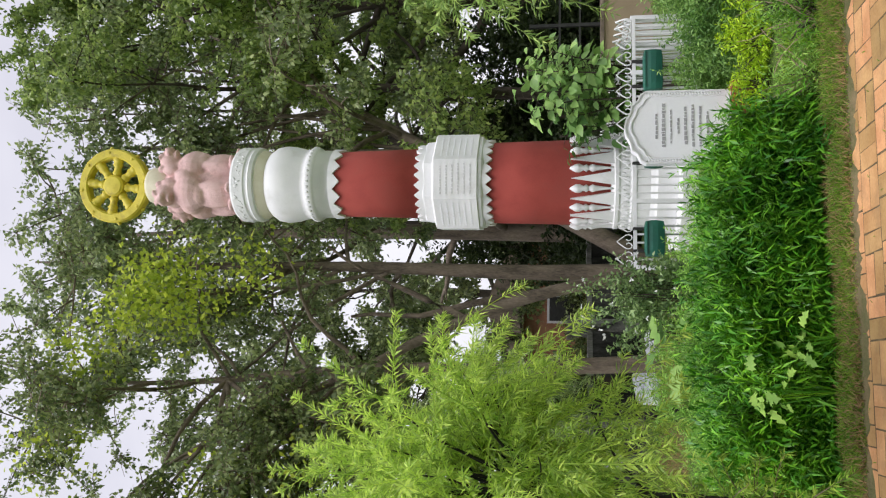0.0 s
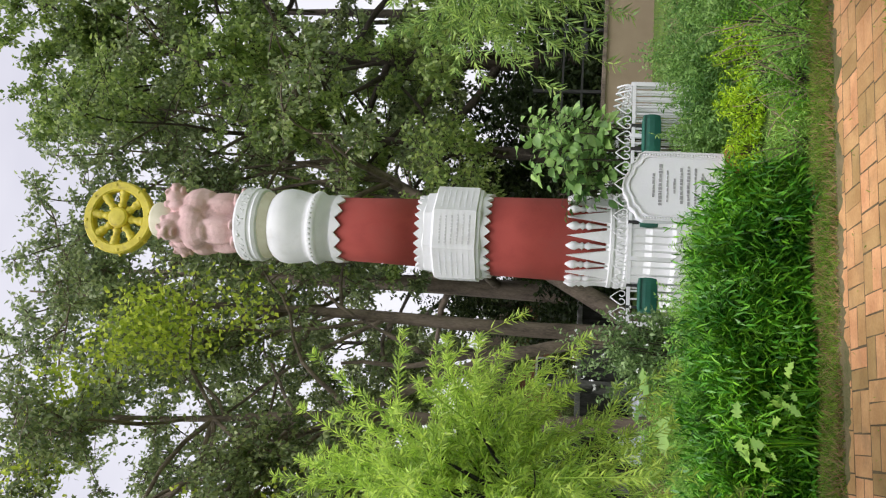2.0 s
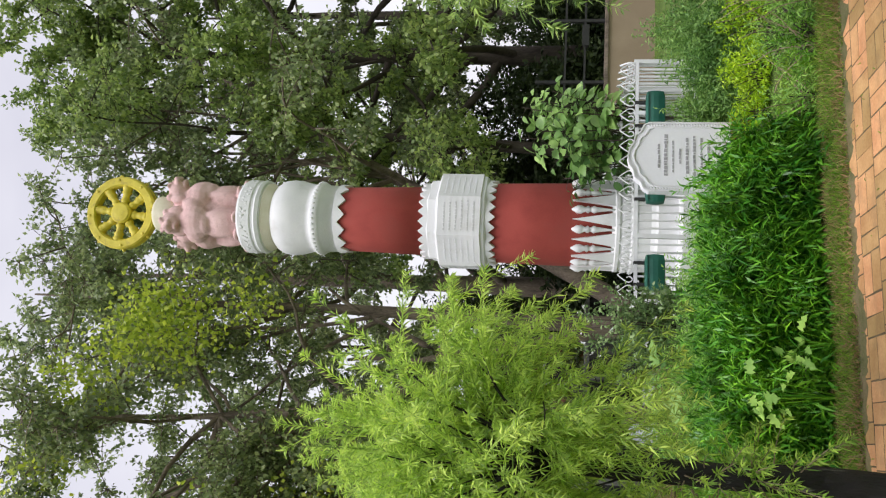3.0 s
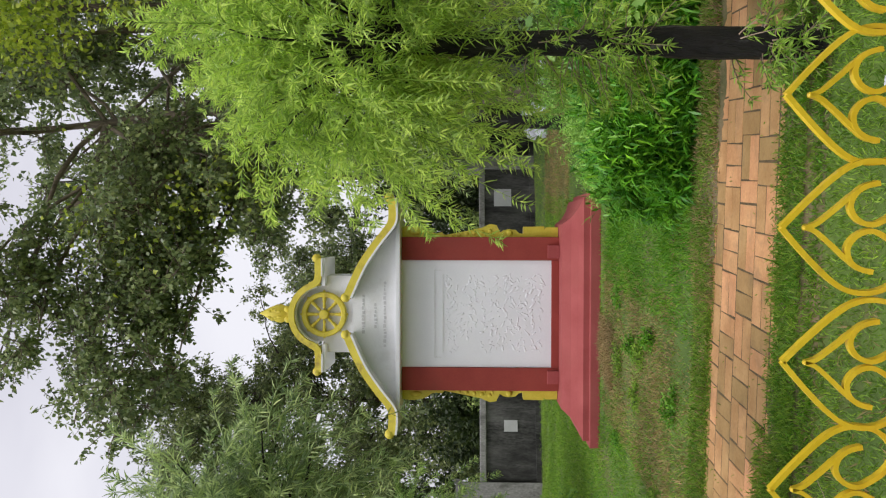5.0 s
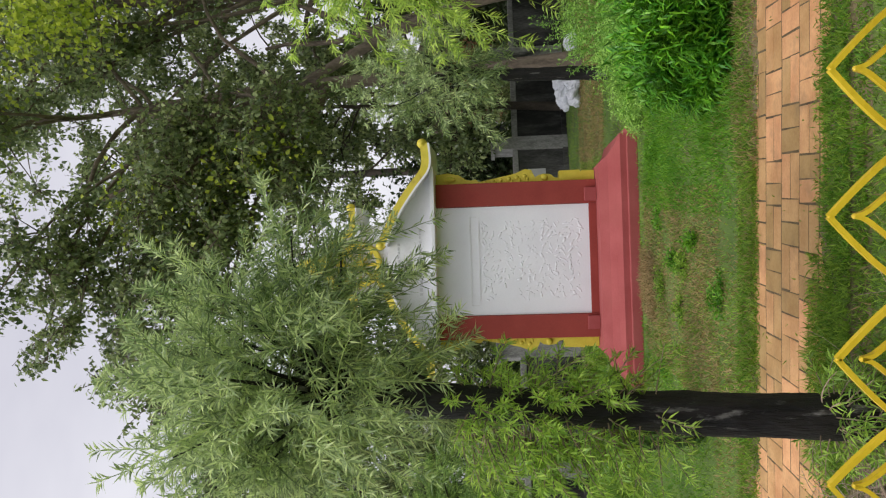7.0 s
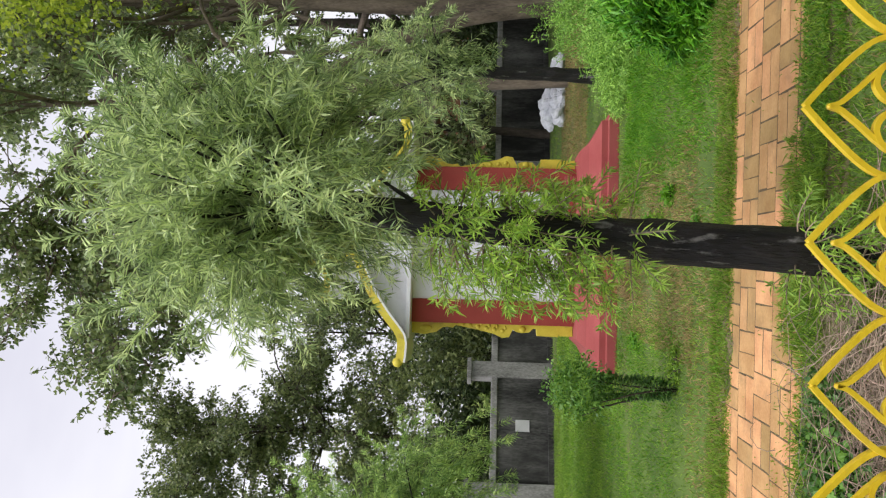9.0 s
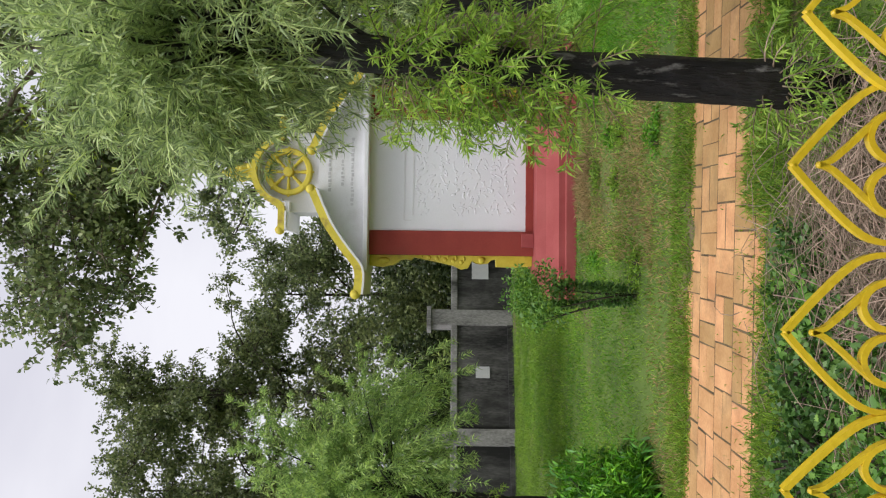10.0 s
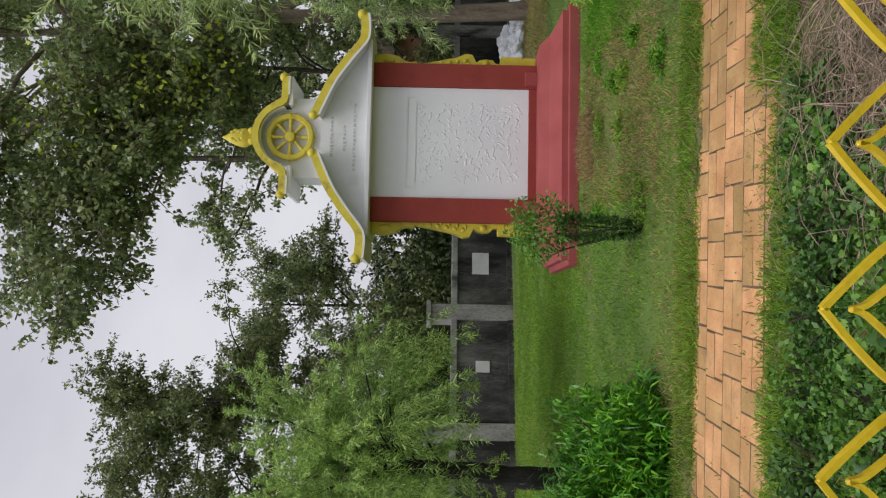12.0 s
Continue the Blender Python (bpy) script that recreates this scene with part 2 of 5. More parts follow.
def smooth_line(points, n=8):
    """A Catmull-Rom curve through the points."""
    p = [Vector(q) for q in points]
    p = [2 * p[0] - p[1], *p, 2 * p[-1] - p[-2]]
    out = []
    for i in range(1, len(p) - 2):
        a, b, c, d = p[i - 1], p[i], p[i + 1], p[i + 2]
        for j in range(n):
            t = j / n
            out.append(0.5 * (2 * b + (c - a) * t + (2 * a - 5 * b + 4 * c - d) * t * t + (3 * b - a - 3 * c + d) * t**3))
    out.append(p[-2])
    return out


def strip(line, thick, y0, y1, bm=None):
    """A flat bar bent along a line in x and z, its width along y."""
    bm = bm or bmesh.new()
    rows = []
    for i, q in enumerate(line):
        a, b = line[max(i - 1, 0)], line[min(i + 1, len(line) - 1)]
        t = (Vector(b) - Vector(a)).normalized()
        nx, nz = -t[1] * thick / 2, t[0] * thick / 2
        rows.append([bm.verts.new(v) for v in ((q[0] + nx, y0, q[1] + nz), (q[0] + nx, y1, q[1] + nz), (q[0] - nx, y1, q[1] - nz), (q[0] - nx, y0, q[1] - nz))])
    for a, b in zip(rows, rows[1:]):
        for k in range(4):
            bm.faces.new((a[k], a[(k + 1) % 4], b[(k + 1) % 4], b[k]))
    bm.faces.new(rows[0][::-1])
    bm.faces.new(rows[-1])
    return bm


def ball(bm, c, r, seg=12, scale=(1, 1, 1), turn=None):
    m = Matrix.Translation(c) @ (turn or Matrix()) @ Matrix.Diagonal((*scale, 1))
    bmesh.ops.create_uvsphere(bm, u_segments=seg, v_segments=max(6, seg // 2 + 2), radius=r, matrix=m)
    return bm


class Soup:
    """Gathers quads in numpy arrays and makes one mesh of them."""

    def __init__(self):
        self.v, self.f, self.n = [], [], 0

    def add(self, verts, quads):
        self.v.append(np.asarray(verts, np.float32).reshape(-1, 3))
        self.f.append(np.asarray(quads, np.int32).reshape(-1, 4) + self.n)
        self.n += len(self.v[-1])

    def tube(self, pts, radii, seg=6, rough=None):
        pts = np.asarray(pts, float)
        d = np.gradient(pts, axis=0)
        d /= np.linalg.norm(d, axis=1, keepdims=True) + 1e-9
        ref = np.where(np.abs(d[:, 2:3]) > 0.9, [[1.0, 0, 0]], [[0, 0, 1.0]])
        a = np.cross(d, ref)
        a /= np.linalg.norm(a, axis=1, keepdims=True) + 1e-9
        b = np.cross(d, a)
        ang = np.linspace(0, 2 * np.pi, seg, endpoint=False)
        r = np.asarray(radii, float)[:, None, None]
        if rough is not None:
            r = r * (1 + rough[:, :, None])
        ring = pts[:, None] + r * (np.cos(ang)[None, :, None] * a[:, None] + np.sin(ang)[None, :, None] * b[:, None])
        k = np.arange(len(pts) - 1)[:, None] * seg
        i = np.arange(seg)[None]
        j = (i + 1) % seg
        self.add(ring, np.stack([k + i, k + j, k + seg + j, k + seg + i], -1))

    def leaves(self, p, d, length, width, rng, upward=0.6, droop=0.12, fat=0.42):
        """Pointed leaves: where each begins, its direction, length and width."""
        p, d = np.asarray(p, float), np.asarray(d, float)
        k = len(p)
        d = d / (np.linalg.norm(d, axis=1, keepdims=True) + 1e-9)
        up = rng.normal(size=(k, 3)) * (1 - upward) + np.array([0, 0, upward])
        s = np.cross(d, up)
        s /= np.linalg.norm(s, axis=1, keepdims=True) + 1e-9
        length, width = np.broadcast_to(length, k)[:, None], np.broadcast_to(width, k)[:, None]
        nrm = np.cross(s, d)
        mid = p + d * length * fat
        tip = p + d * length - np.array([0, 0, 1]) * length * droop
        lift = nrm * width * 0.12
        v = np.stack([p, mid + s * width / 2 + lift, tip, mid - s * width / 2 + lift], 1)
        self.add(v, np.arange(4 * k).reshape(k, 4))

    def make(self, name, mat, parent=None, label="", smooth=False):
        v, f = np.concatenate(self.v), np.concatenate(self.f)
        me = bpy.data.meshes.new(name)
        me.vertices.add(len(v))
        me.vertices.foreach_set("co", v.ravel())
        me.loops.add(4 * len(f))
        me.loops.foreach_set("vertex_index", f.ravel())
        me.polygons.add(len(f))
        me.polygons.foreach_set("loop_start", np.arange(0, 4 * len(f), 4, dtype=np.int32))
        if smooth:
            me.polygons.foreach_set("use_smooth", np.ones(len(f), bool))
        me.update(calc_edges=True)
        me.materials.append(mat)
        ob = new(name, me)
        if parent:
            ob.parent = parent
        if label:
            ob["label"] = label
        return ob


def unit(rng, k):
    v = rng.normal(size=(k, 3))
    return v / np.linalg.norm(v, axis=1, keepdims=True)


# ---------------------------------------------------------------- the ground, path and walls
bm = bmesh.new()
bmesh.ops.create_grid(bm, x_segments=24, y_segments=24, size=900)
ground = tagged(mesh_object("ground", bm, M_GROUND), "grassy ground with bare brown patches", "ground", kind="structure")

path = mesh_object("pavement", one_box(-14, 7, 3.48, 4.505, -0.03, 0.0234), M_BED)
tagged(path, "narrow garden path of buff bricks in basket weave", "path", kind="structure")

# ragged soil and turf that spills over both edges of the path
def verge(edge, into, seed, more=0.0):
    bm = bmesh.new()
    rows = []
    for k in range(561):
        x = -10 + k * 0.025
        n1 = noise.noise(Vector((x * 2.3, seed, 0))) * 0.05 + noise.noise(Vector((x * 9.0, seed, 3))) * 0.03 + noise.noise(Vector((x * 31.0, seed, 7))) * 0.014
        reach = 0.035 + max(n1 * 2.5, -0.06) + (more * min(1, max(0, (x + 2.2) / 0.9)))
        zs = 0.033 + 0.006 * noise.noise(Vector((x * 14.0, seed, 1)))
        rows.append([bm.verts.new((x, edge + into * y, z)) for y, z in ((-0.3, 0.001), (-0.12, zs * 0.75), (reach - 0.05, zs), (reach, 0.024))])
    for a, b in zip(rows, rows[1:]):
        for j in range(3):
            bm.faces.new((a[j], a[j + 1], b[j + 1], b[j]))
    return tagged(mesh_object("verge", bm, M_VERGE, True), "ragged earthy verge along the brick path", "verge", kind="structure")


verge(3.49, 1, 1.7)
verge(4.49, -1, 5.2, 0.13)

# the mouldy boundary wall, running obliquely behind the garden
WALL_A, WALL_B = Vector((4.6, 18.85, 0)), Vector((-14.0, 10.2, 0))
wall_dir = (WALL_B - WALL_A).normalized()
wall_len = (WALL_B - WALL_A).length
wall_m = Matrix.Translation(WALL_A) @ Matrix.Rotation(math.atan2(wall_dir.y, wall_dir.x), 4, "Z")
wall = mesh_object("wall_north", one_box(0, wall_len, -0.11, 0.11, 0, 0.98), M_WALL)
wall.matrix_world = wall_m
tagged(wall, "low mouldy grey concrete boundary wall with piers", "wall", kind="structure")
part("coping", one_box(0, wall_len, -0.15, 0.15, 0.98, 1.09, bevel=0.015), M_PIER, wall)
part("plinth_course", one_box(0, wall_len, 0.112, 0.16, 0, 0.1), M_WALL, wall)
pier_s = [(Vector((x, y, 0)) - WALL_A).dot(wall_dir) for x, y in ((-4.85, 14.45), (-6.75, 13.57), (-2.95, 15.35), (-1.05, 16.2), (0.85, 17.1), (-8.65, 12.7), (-10.6, 11.8))]
for s in pier_s:
    pier = part("pier", one_box(s - 0.14, s + 0.14, -0.17, 0.17, 0, 1.44, bevel=0.012), M_PIER, wall)
    part("pier_cap", one_box(s - 0.19, s + 0.19, -0.2, 0.2, 1.442, 1.52, bevel=0.01), M_PIER, pier)
for s, w, z0, z1 in ((pier_s[0] - 0.95, 0.42, 0.42, 0.72), (pier_s[0] + 0.98, 0.2, 0.42, 0.66), (pier_s[3] + 0.75, 0.36, 0.46, 0.8)):
    nb = mesh_object("notice_board", one_box(s - w / 2, s + w / 2, 0.113, 0.128, z0, z1), M_NOTICE)
    nb.matrix_world = wall_m
    tagged(nb, "small blank pale notice fixed to the mouldy wall", "notice", group="notices on the wall")

# the beige wall with its iron railing
bwall = mesh_object("wall_east", one_box(5.3, 16, 14.0, 14.22, 0, 0.86), M_BEIGE)
tagged(bwall, "low beige plastered garden wall with a darker cap", "wall", kind="structure")
part("cap", one_box(5.26, 16, 13.96, 14.26, 0.862, 0.93, bevel=0.012), M_BARK, bwall)
rail = thing("railing", pose(0, 14.11, 0.93), "black iron railing on the beige wall", "railing")
for z in (0.35, 0.72):
    part("rail", one_box(5.3, 16, -0.02, 0.02, z, z + 0.04), M_IRON, rail)
for k in range(8):
    part("post", one_box(6.25 + 1.3 * k, 6.31 + 1.3 * k, -0.03, 0.03, 0, 1.3), M_IRON, rail)
sign = thing("hanging_sign", pose(7.25, 14.05, 1.22), "small dark plate hung on the black railing", "sign")
part("plate", one_box(-0.22, 0.22, -0.012, 0.012, 0, 0.14, bevel=0.01), M_IRON, sign)

# ---------------------------------------------------------------- the low red wall with the yellow scroll crest
FY, TIP, STEP = 1.375, 0.878, 0.193
crest = thing("fence", pose(0, FY, 0), "low red wall topped by a bright yellow scrollwork fence", "fence")
part("base_wall", one_box(-9.0, 4.0, -0.13, -0.002, 0, 0.666, bevel=0.008), M_RED, crest, "red painted low wall")
part("bottom_rail", one_box(-9.0, 4.0, -0.012, 0.012, 0.667, 0.69, bevel=0.003), M_YELLOW, crest)


def crest_meshes():
    """One crest: two bars that rise to a tip, swell, turn in at the foot and curl back in a volute, and a small spearhead between them."""
    outer, inner = bmesh.new(), bmesh.new()
    for s in (1, -1):
        bar = [(0.0, 0.0), (0.026, -0.023), (0.05, -0.046), (0.071, -0.068), (0.088, -0.091), (0.0955, -0.115), (0.0935, -0.142), (0.08, -0.166), (0.055, -0.181), (0.03, -0.169), (0.0125, -0.147), (0.0045, -0.127), (0.0115, -0.107), (0.029, -0.0955), (0.048, -0.1), (0.06, -0.115), (0.0645, -0.134)]
        strip([(s * u, w) for u, w in smooth_line(bar, 4)], 0.0075, -0.0055, 0.0055, outer)
        leaf = [(0.0, -0.033), (0.005, -0.048), (0.016, -0.062), (0.029, -0.077), (0.044, -0.093), (0.057, -0.111), (0.0655, -0.131)]
        strip([(s * u, w) for u, w in smooth_line(leaf, 4)], 0.0066, -0.0048, 0.0048, inner)
    ball(outer, (0, 0, -0.003), 0.005, 8)
    ball(inner, (0, 0, -0.034), 0.0044, 8)
    return outer, inner


o_bm, i_bm = crest_meshes()
first_outer = part("scroll_bar", o_bm, M_YELLOW, crest)
first_inner = part("leaf_bar", i_bm, M_YELLOW, crest)
# hand-bent crests: each stands a few millimetres off the even spacing
OFF_X = {2: -0.012, 1: -0.002, 0: 0.002, -1: -0.003, -2: -0.005, -3: -0.008, -4: -0.016, -5: -0.023, -6: -0.011, -7: -0.015, -8: -0.007, -9: -0.008, -10: 0.003, -11: -0.007, -12: -0.008, -13: -0.003, -14: 0.001, -15: -0.001}
OFF_Z = {-1: -0.01, -4: 0.001, -5: -0.01, -7: 0.006, -8: -0.002, -9: -0.011, -11: 0.003, -13: -0.005}
rng = np.random.default_rng(3)
for k in range(-28, 17):
    x = -1.148 + STEP * k + OFF_X.get(k, 0.0)
    m = pose(x, rng.uniform(-0.002, 0.002), TIP - 0.003 + OFF_Z.get(k, 0.0), rng.uniform(-2.5, 2.5), rng.uniform(-1.5, 1.5), rng.uniform(-4, 4))
    if k == -28:
        first_outer.matrix_local = m
        first_inner.matrix_local = m
        continue
    for src in (first_outer, first_inner):
        c = src.copy()
        scene.collection.objects.link(c)
        c.matrix_local = m

# ---------------------------------------------------------------- the memorial board
board = thing("memorial_board", pose(-2.645, 8.6, 0, 0, 0, 4.8), "white inscribed memorial board with yellow gable and red plinth", "monument")
part("base_slab", one_box(-1.28, 1.28, -0.62, 0.7, 0, 0.1, bevel=0.008), M_PINKRED, board)
bm = bmesh.new()
prof = [(1.22, 0.1), (1.22, 0.16), (1.12, 0.2), (1.03, 0.26), (0.96, 0.345)]
rings = []
for h, z in prof:
    d0, d1 = -(h - 0.66), 0.28 + (h - 0.94)
    rings.append([bm.verts.new(v) for v in ((-h, d0, z), (h, d0, z), (h, d1 + 0.1, z), (-h, d1 + 0.1, z))])
for a, b in zip(rings, rings[1:]):
    for k in range(4):
        bm.faces.new((a[k], a[(k + 1) % 4], b[(k + 1) % 4], b[k]))
bm.faces.new(rings[0][::-1])
bm.faces.new(rings[-1])
part("plinth", bm, M_PINKRED, board)
part("core", one_box(-0.8, 0.8, 0.02, 0.36, 0.345, 2.04), M_WHITE, board)
for s in (-1, 1):
    a, b = sorted((s * 0.578, s * 0.825))
    part("column", one_box(a, b, -0.05, 0.36, 0.346, 2.03, bevel=0.006), M_RED, board)
    a, b = sorted((s * 0.6, s * 0.74))
    part("foot_block", one_box(a, b, -0.1, -0.051, 0.347, 0.47, bevel=0.006), M_PINKRED, board)
    # carved yellow side brackets
    side = [(0.0, 2.03), (0.11, 2.03), (0.125, 1.9), (0.1, 1.78), (0.05, 1.71), (0.04, 1.66), (0.05, 1.6), (0.02, 1.57), (0.06, 1.36), (0.1, 1.17), (0.14, 1.08), (0.13, 1.01),
            (0.05, 0.97), (0.075, 0.93), (0.085, 0.87), (0.075, 0.8), (0.04, 0.765), (0.035, 0.72), (0.11, 0.715), (0.115, 0.5), (0.085, 0.495), (0.105, 0.48), (0.105, 0.35), (0.0, 0.35)]
    bracket = part("side_bracket", slab([(s * (0.826 + u), z) for u, z in side], 0.04, 0.22), M_OCHRE, board, "carved yellow painted bracket")
    bm = bmesh.new()
    for z in np.linspace(1.08, 1.5, 6):
        u = 0.826 + (1.58 - z) * 0.13
        ball(bm, (s * u, 0.038, z), 0.022, 8, (1, 0.5, 1))
        ball(bm, (s * (u - 0.03), 0.038, z - 0.03), 0.016, 8, (1.6, 0.5, 0.7))
    ball(bm, (s * 0.87, 0.036, 0.87), 0.035, 10, (1, 0.5, 1))
    ball(bm, (s * 0.88, 0.036, 1.88), 0.04, 10, (0.8, 0.5, 1.6))
    tagged(part("carving", bm, M_OCHRE, bracket, smooth=True), kind="stuff")
part("sill_beam", one_box(-0.577, 0.577, -0.045, 0.02, 0.346, 0.424, bevel=0.004), M_RED, board)
part("panel", one_box(-0.575, 0.575, -0.02, 0.018, 0.425, 2.03), M_PANEL, board, "flat white inscribed panel")
bm = bmesh.new()
for z, w in ((1.67, 0.47), (1.58, 0.42)):
    box(bm, -w, w, -0.026, -0.0205, z, z + 0.012)
for s in (-1, 1):
    box(bm, s * 0.47 - 0.005, s * 0.47 + 0.005, -0.025, -0.0205, 1.6, 1.67)
part("rule_line", bm, M_WHITE, board)
rng = np.random.default_rng(11)
for row in range(14):
    z = 1.53 - row * 0.076
    bm = bmesh.new()
    x = -0.42 + (rng.uniform(0.12, 0.3) if row in (2, 3, 4) else rng.uniform(0, 0.04))
    while x < (0.3 if row in (1, 2) else 0.42):
        w = rng.uniform(0.011, 0.026)
        if rng.random() < 0.62:
            ball(bm, (x, -0.02, z + rng.uniform(-0.026, 0.026)), w, 8, (rng.uniform(0.9, 1.7), 0.0034 / w, rng.uniform(0.3, 0.6)), Matrix.Rotation(rng.uniform(-1.4, 1.4), 4, "Y"))
        x += rng.uniform(0.014, 0.034)
    tagged(part("inscription_line", bm, M_PANEL, board, "raised white illegible line of script", smooth=True), kind="stuff")

# gable: white pediment under two sweeping yellow ridges
curve = [(0.19, 2.585), (0.34, 2.52), (0.52, 2.435), (0.66, 2.345), (0.79, 2.25), (0.9, 2.16), (0.97, 2.118), (1.05, 2.104), (1.15, 2.108), (1.235, 2.118)]
line = [(q[0], q[1]) for q in smooth_line(curve, 5)]
ped = [(0.0, 2.04), (0.98, 2.04), (1.02, 2.09)] + [(x, z - 0.02) for x, z in line[::-1] if 0.24 < x < 1.0] + [(0.24, 2.54), (0.0, 2.54)]
part("pediment", slab(ped + [(-x, z) for x, z in ped[::-1][1:-1]], -0.16, 0.4), M_WHITE, board, "white gable face with faint script")
part("eave", one_box(-1.0, 1.0, -0.24, 0.46, 2.031, 2.075, bevel=0.008), M_WHITE, board)
for s in (-1, 1):
    low = [(s * x, z - 0.035) for x, z in line]
    part("roof_slope", strip(low, 0.045, -0.3, 0.5), M_WHITE, board)
    ridge = part("ridge_trim", strip([(s * x, z) for x, z in line], 0.078, -0.335, -0.26), M_OCHRE, board, "yellow sweeping ridge")
    part("ridge_edging", strip([(s * x, z - 0.05) for x, z in line], 0.02, -0.342, -0.255), M_WHITE, ridge, "thin white edging")
    part("ridge_knob", ball(bmesh.new(), (s * 0.195, -0.3, 2.595), 0.05, 14), M_OCHRE, ridge, smooth=True)
    part("ridge_knob", ball(bmesh.new(), (s * 1.235, -0.3, 2.135), 0.052, 14), M_OCHRE, ridge, smooth=True)
    part("upper_eave", strip([(s * 0.31, 2.842), (s * 0.6, 2.842)], 0.036, -0.22, 0.4), M_WHITE, board)
    part("arm_edging", strip([(s * 0.41, 2.856), (s * 0.6, 2.856)], 0.016, -0.246, -0.155), M_WHITE, board)
    arm = part("upper_ridge", strip([(s * x, z) for x, z in smooth_line([(0.31, 2.985), (0.335, 2.935), (0.37, 2.905), (0.42, 2.898), (0.5, 2.897), (0.6, 2.897)], 5)], 0.07, -0.24, -0.16), M_OCHRE, board)
    part("ridge_knob", ball(bmesh.new(), (s * 0.6, -0.2, 2.915), 0.048, 14), M_OCHRE, arm, smooth=True)
part("upper_block", one_box(-0.41, 0.41, -0.1, 0.34, 2.54, 2.845, bevel=0.006), M_WHITE, board)
disc = [(0.3 * math.cos(a), 2.85 + 0.3 * math.sin(a)) for a in np.linspace(0, math.pi, 25)]
part("wheel_recess", slab([(-0.3, 2.845), *[(x, z) for x, z in disc[::-1]], (0.3, 2.845)][::-1], -0.08, 0.3), M_WHITE, board)
arc = [(0.335 * math.cos(a), 2.85 + 0.335 * math.sin(a)) for a in np.linspace(0.4, math.pi - 0.4, 33)]
part("hood", strip(arc, 0.062, -0.24, 0.3), M_OCHRE, board)
arc = [(0.3 * math.cos(a), 2.85 + 0.3 * math.sin(a)) for a in np.linspace(0.2, math.pi - 0.2, 33)]
part("hood_lining", strip(arc, 0.02, -0.2, -0.081), M_WHITE, board)


def spoked_wheel(parent, centre, radius, depth, spokes, mat, tilt=0.0, knobs=True, slim=1.0, inner=0.74, boss=1.0):
    """A carved wheel that faces along y: rim, hub and turned spokes under one part."""
    rim_bm = bmesh.new()
    n = 48
    rows = []
    for k in range(n):
        a = 2 * math.pi * k / n
        ring = []
        for rr, yy in ((inner, -0.7), (inner + 0.04, -1.0), (0.96, -1.0), (1.0, -0.7), (1.0, 0.7), (0.96, 1.0), (inner + 0.04, 1.0), (inner, 0.7)):
            ring.append(rim_bm.verts.new((radius * rr * math.cos(a), depth * yy / 2, radius * rr * math.sin(a))))
        rows.append(ring)
    for k in range(n):
        a, b = rows[k], rows[(k + 1) % n]
        for j in range(8):
            rim_bm.faces.new((a[j], a[(j + 1) % 8], b[(j + 1) % 8], b[j]))
    if knobs:
        for k in range(spokes):
            a = 2 * math.pi * k / spokes + tilt
            ball(rim_bm, (radius * 1.02 * math.cos(a), 0, radius * 1.02 * math.sin(a)), radius * 0.055, 8)
            for dy in (-1, 1):
                ball(rim_bm, (radius * 0.9 * math.cos(a), dy * depth * 0.5, radius * 0.9 * math.sin(a)), radius * 0.045, 8, (1, 0.6, 1))
    wheel = part("wheel", rim_bm, mat, parent, "yellow painted spoked wheel")
    wheel.location = centre
    hub_bm = lathe([(radius * 0.06, -depth * 0.62), (radius * 0.12, -depth * 0.68), (radius * 0.15, -depth * 0.55), (radius * 0.24, -depth * 0.55), (radius * 0.29, -depth * 0.4), (radius * 0.29, depth * 0.4), (radius * 0.24, depth * 0.55), (radius * 0.1, depth * 0.6)], 24)
    bmesh.ops.scale(hub_bm, vec=(boss, boss, 1), verts=hub_bm.verts)
    bmesh.ops.rotate(hub_bm, verts=hub_bm.verts, cent=(0, 0, 0), matrix=Matrix.Rotation(math.pi / 2, 3, "X"))
    part("hub", hub_bm, mat, wheel, smooth=False)
    shape = [(0.06, 0.24), (0.075, 0.3), (0.1, 0.36), (0.075, 0.4), (0.07, 0.5), (0.105, 0.58), (0.085, 0.62), (0.105, 0.68), (0.115, inner + 0.04)]
    for k in range(spokes):
        sp = lathe([(radius * r * slim, radius * z) for r, z in shape], 10)
        bmesh.ops.rotate(sp, verts=sp.verts, cent=(0, 0, 0), matrix=Matrix.Rotation(2 * math.pi * k / spokes + tilt, 3, "Y"))
        part("spoke", sp, mat, wheel, smooth=True)
    return wheel


spoked_wheel(board, (0, -0.13, 2.85), 0.24, 0.07, 8, M_OCHRE, slim=0.8, inner=0.77, boss=0.75)
fin = lathe([(0.02, 3.2), (0.085, 3.215), (0.09, 3.24), (0.06, 3.26), (0.085, 3.29), (0.102, 3.33), (0.096, 3.375), (0.075, 3.43), (0.045, 3.49), (0.018, 3.535), (0.003, 3.565)], 20)
bmesh.ops.scale(fin, vec=(1, 0.5, 1), verts=fin.verts)
finial = part("finial", fin, M_OCHRE, board, "yellow leaf-shaped finial", smooth=True)
finial.location = (0, -0.05, 0)
bm = bmesh.new()
for s in (-1, 1):
    ball(bm, (s * 0.055, -0.1, 3.24), 0.036, 12)
for k in range(4):
    for s in (-1, 1):
        ball(bm, (s * (0.03 + 0.012 * k % 0.03), -0.115 + 0.006 * k, 3.33 + 0.035 * k), 0.018, 8, (1, 0.5, 1.3))
tagged(part("finial_scroll", bm, M_OCHRE, finial, smooth=True), kind="stuff")
bm = bmesh.new()
rng = np.random.default_rng(5)
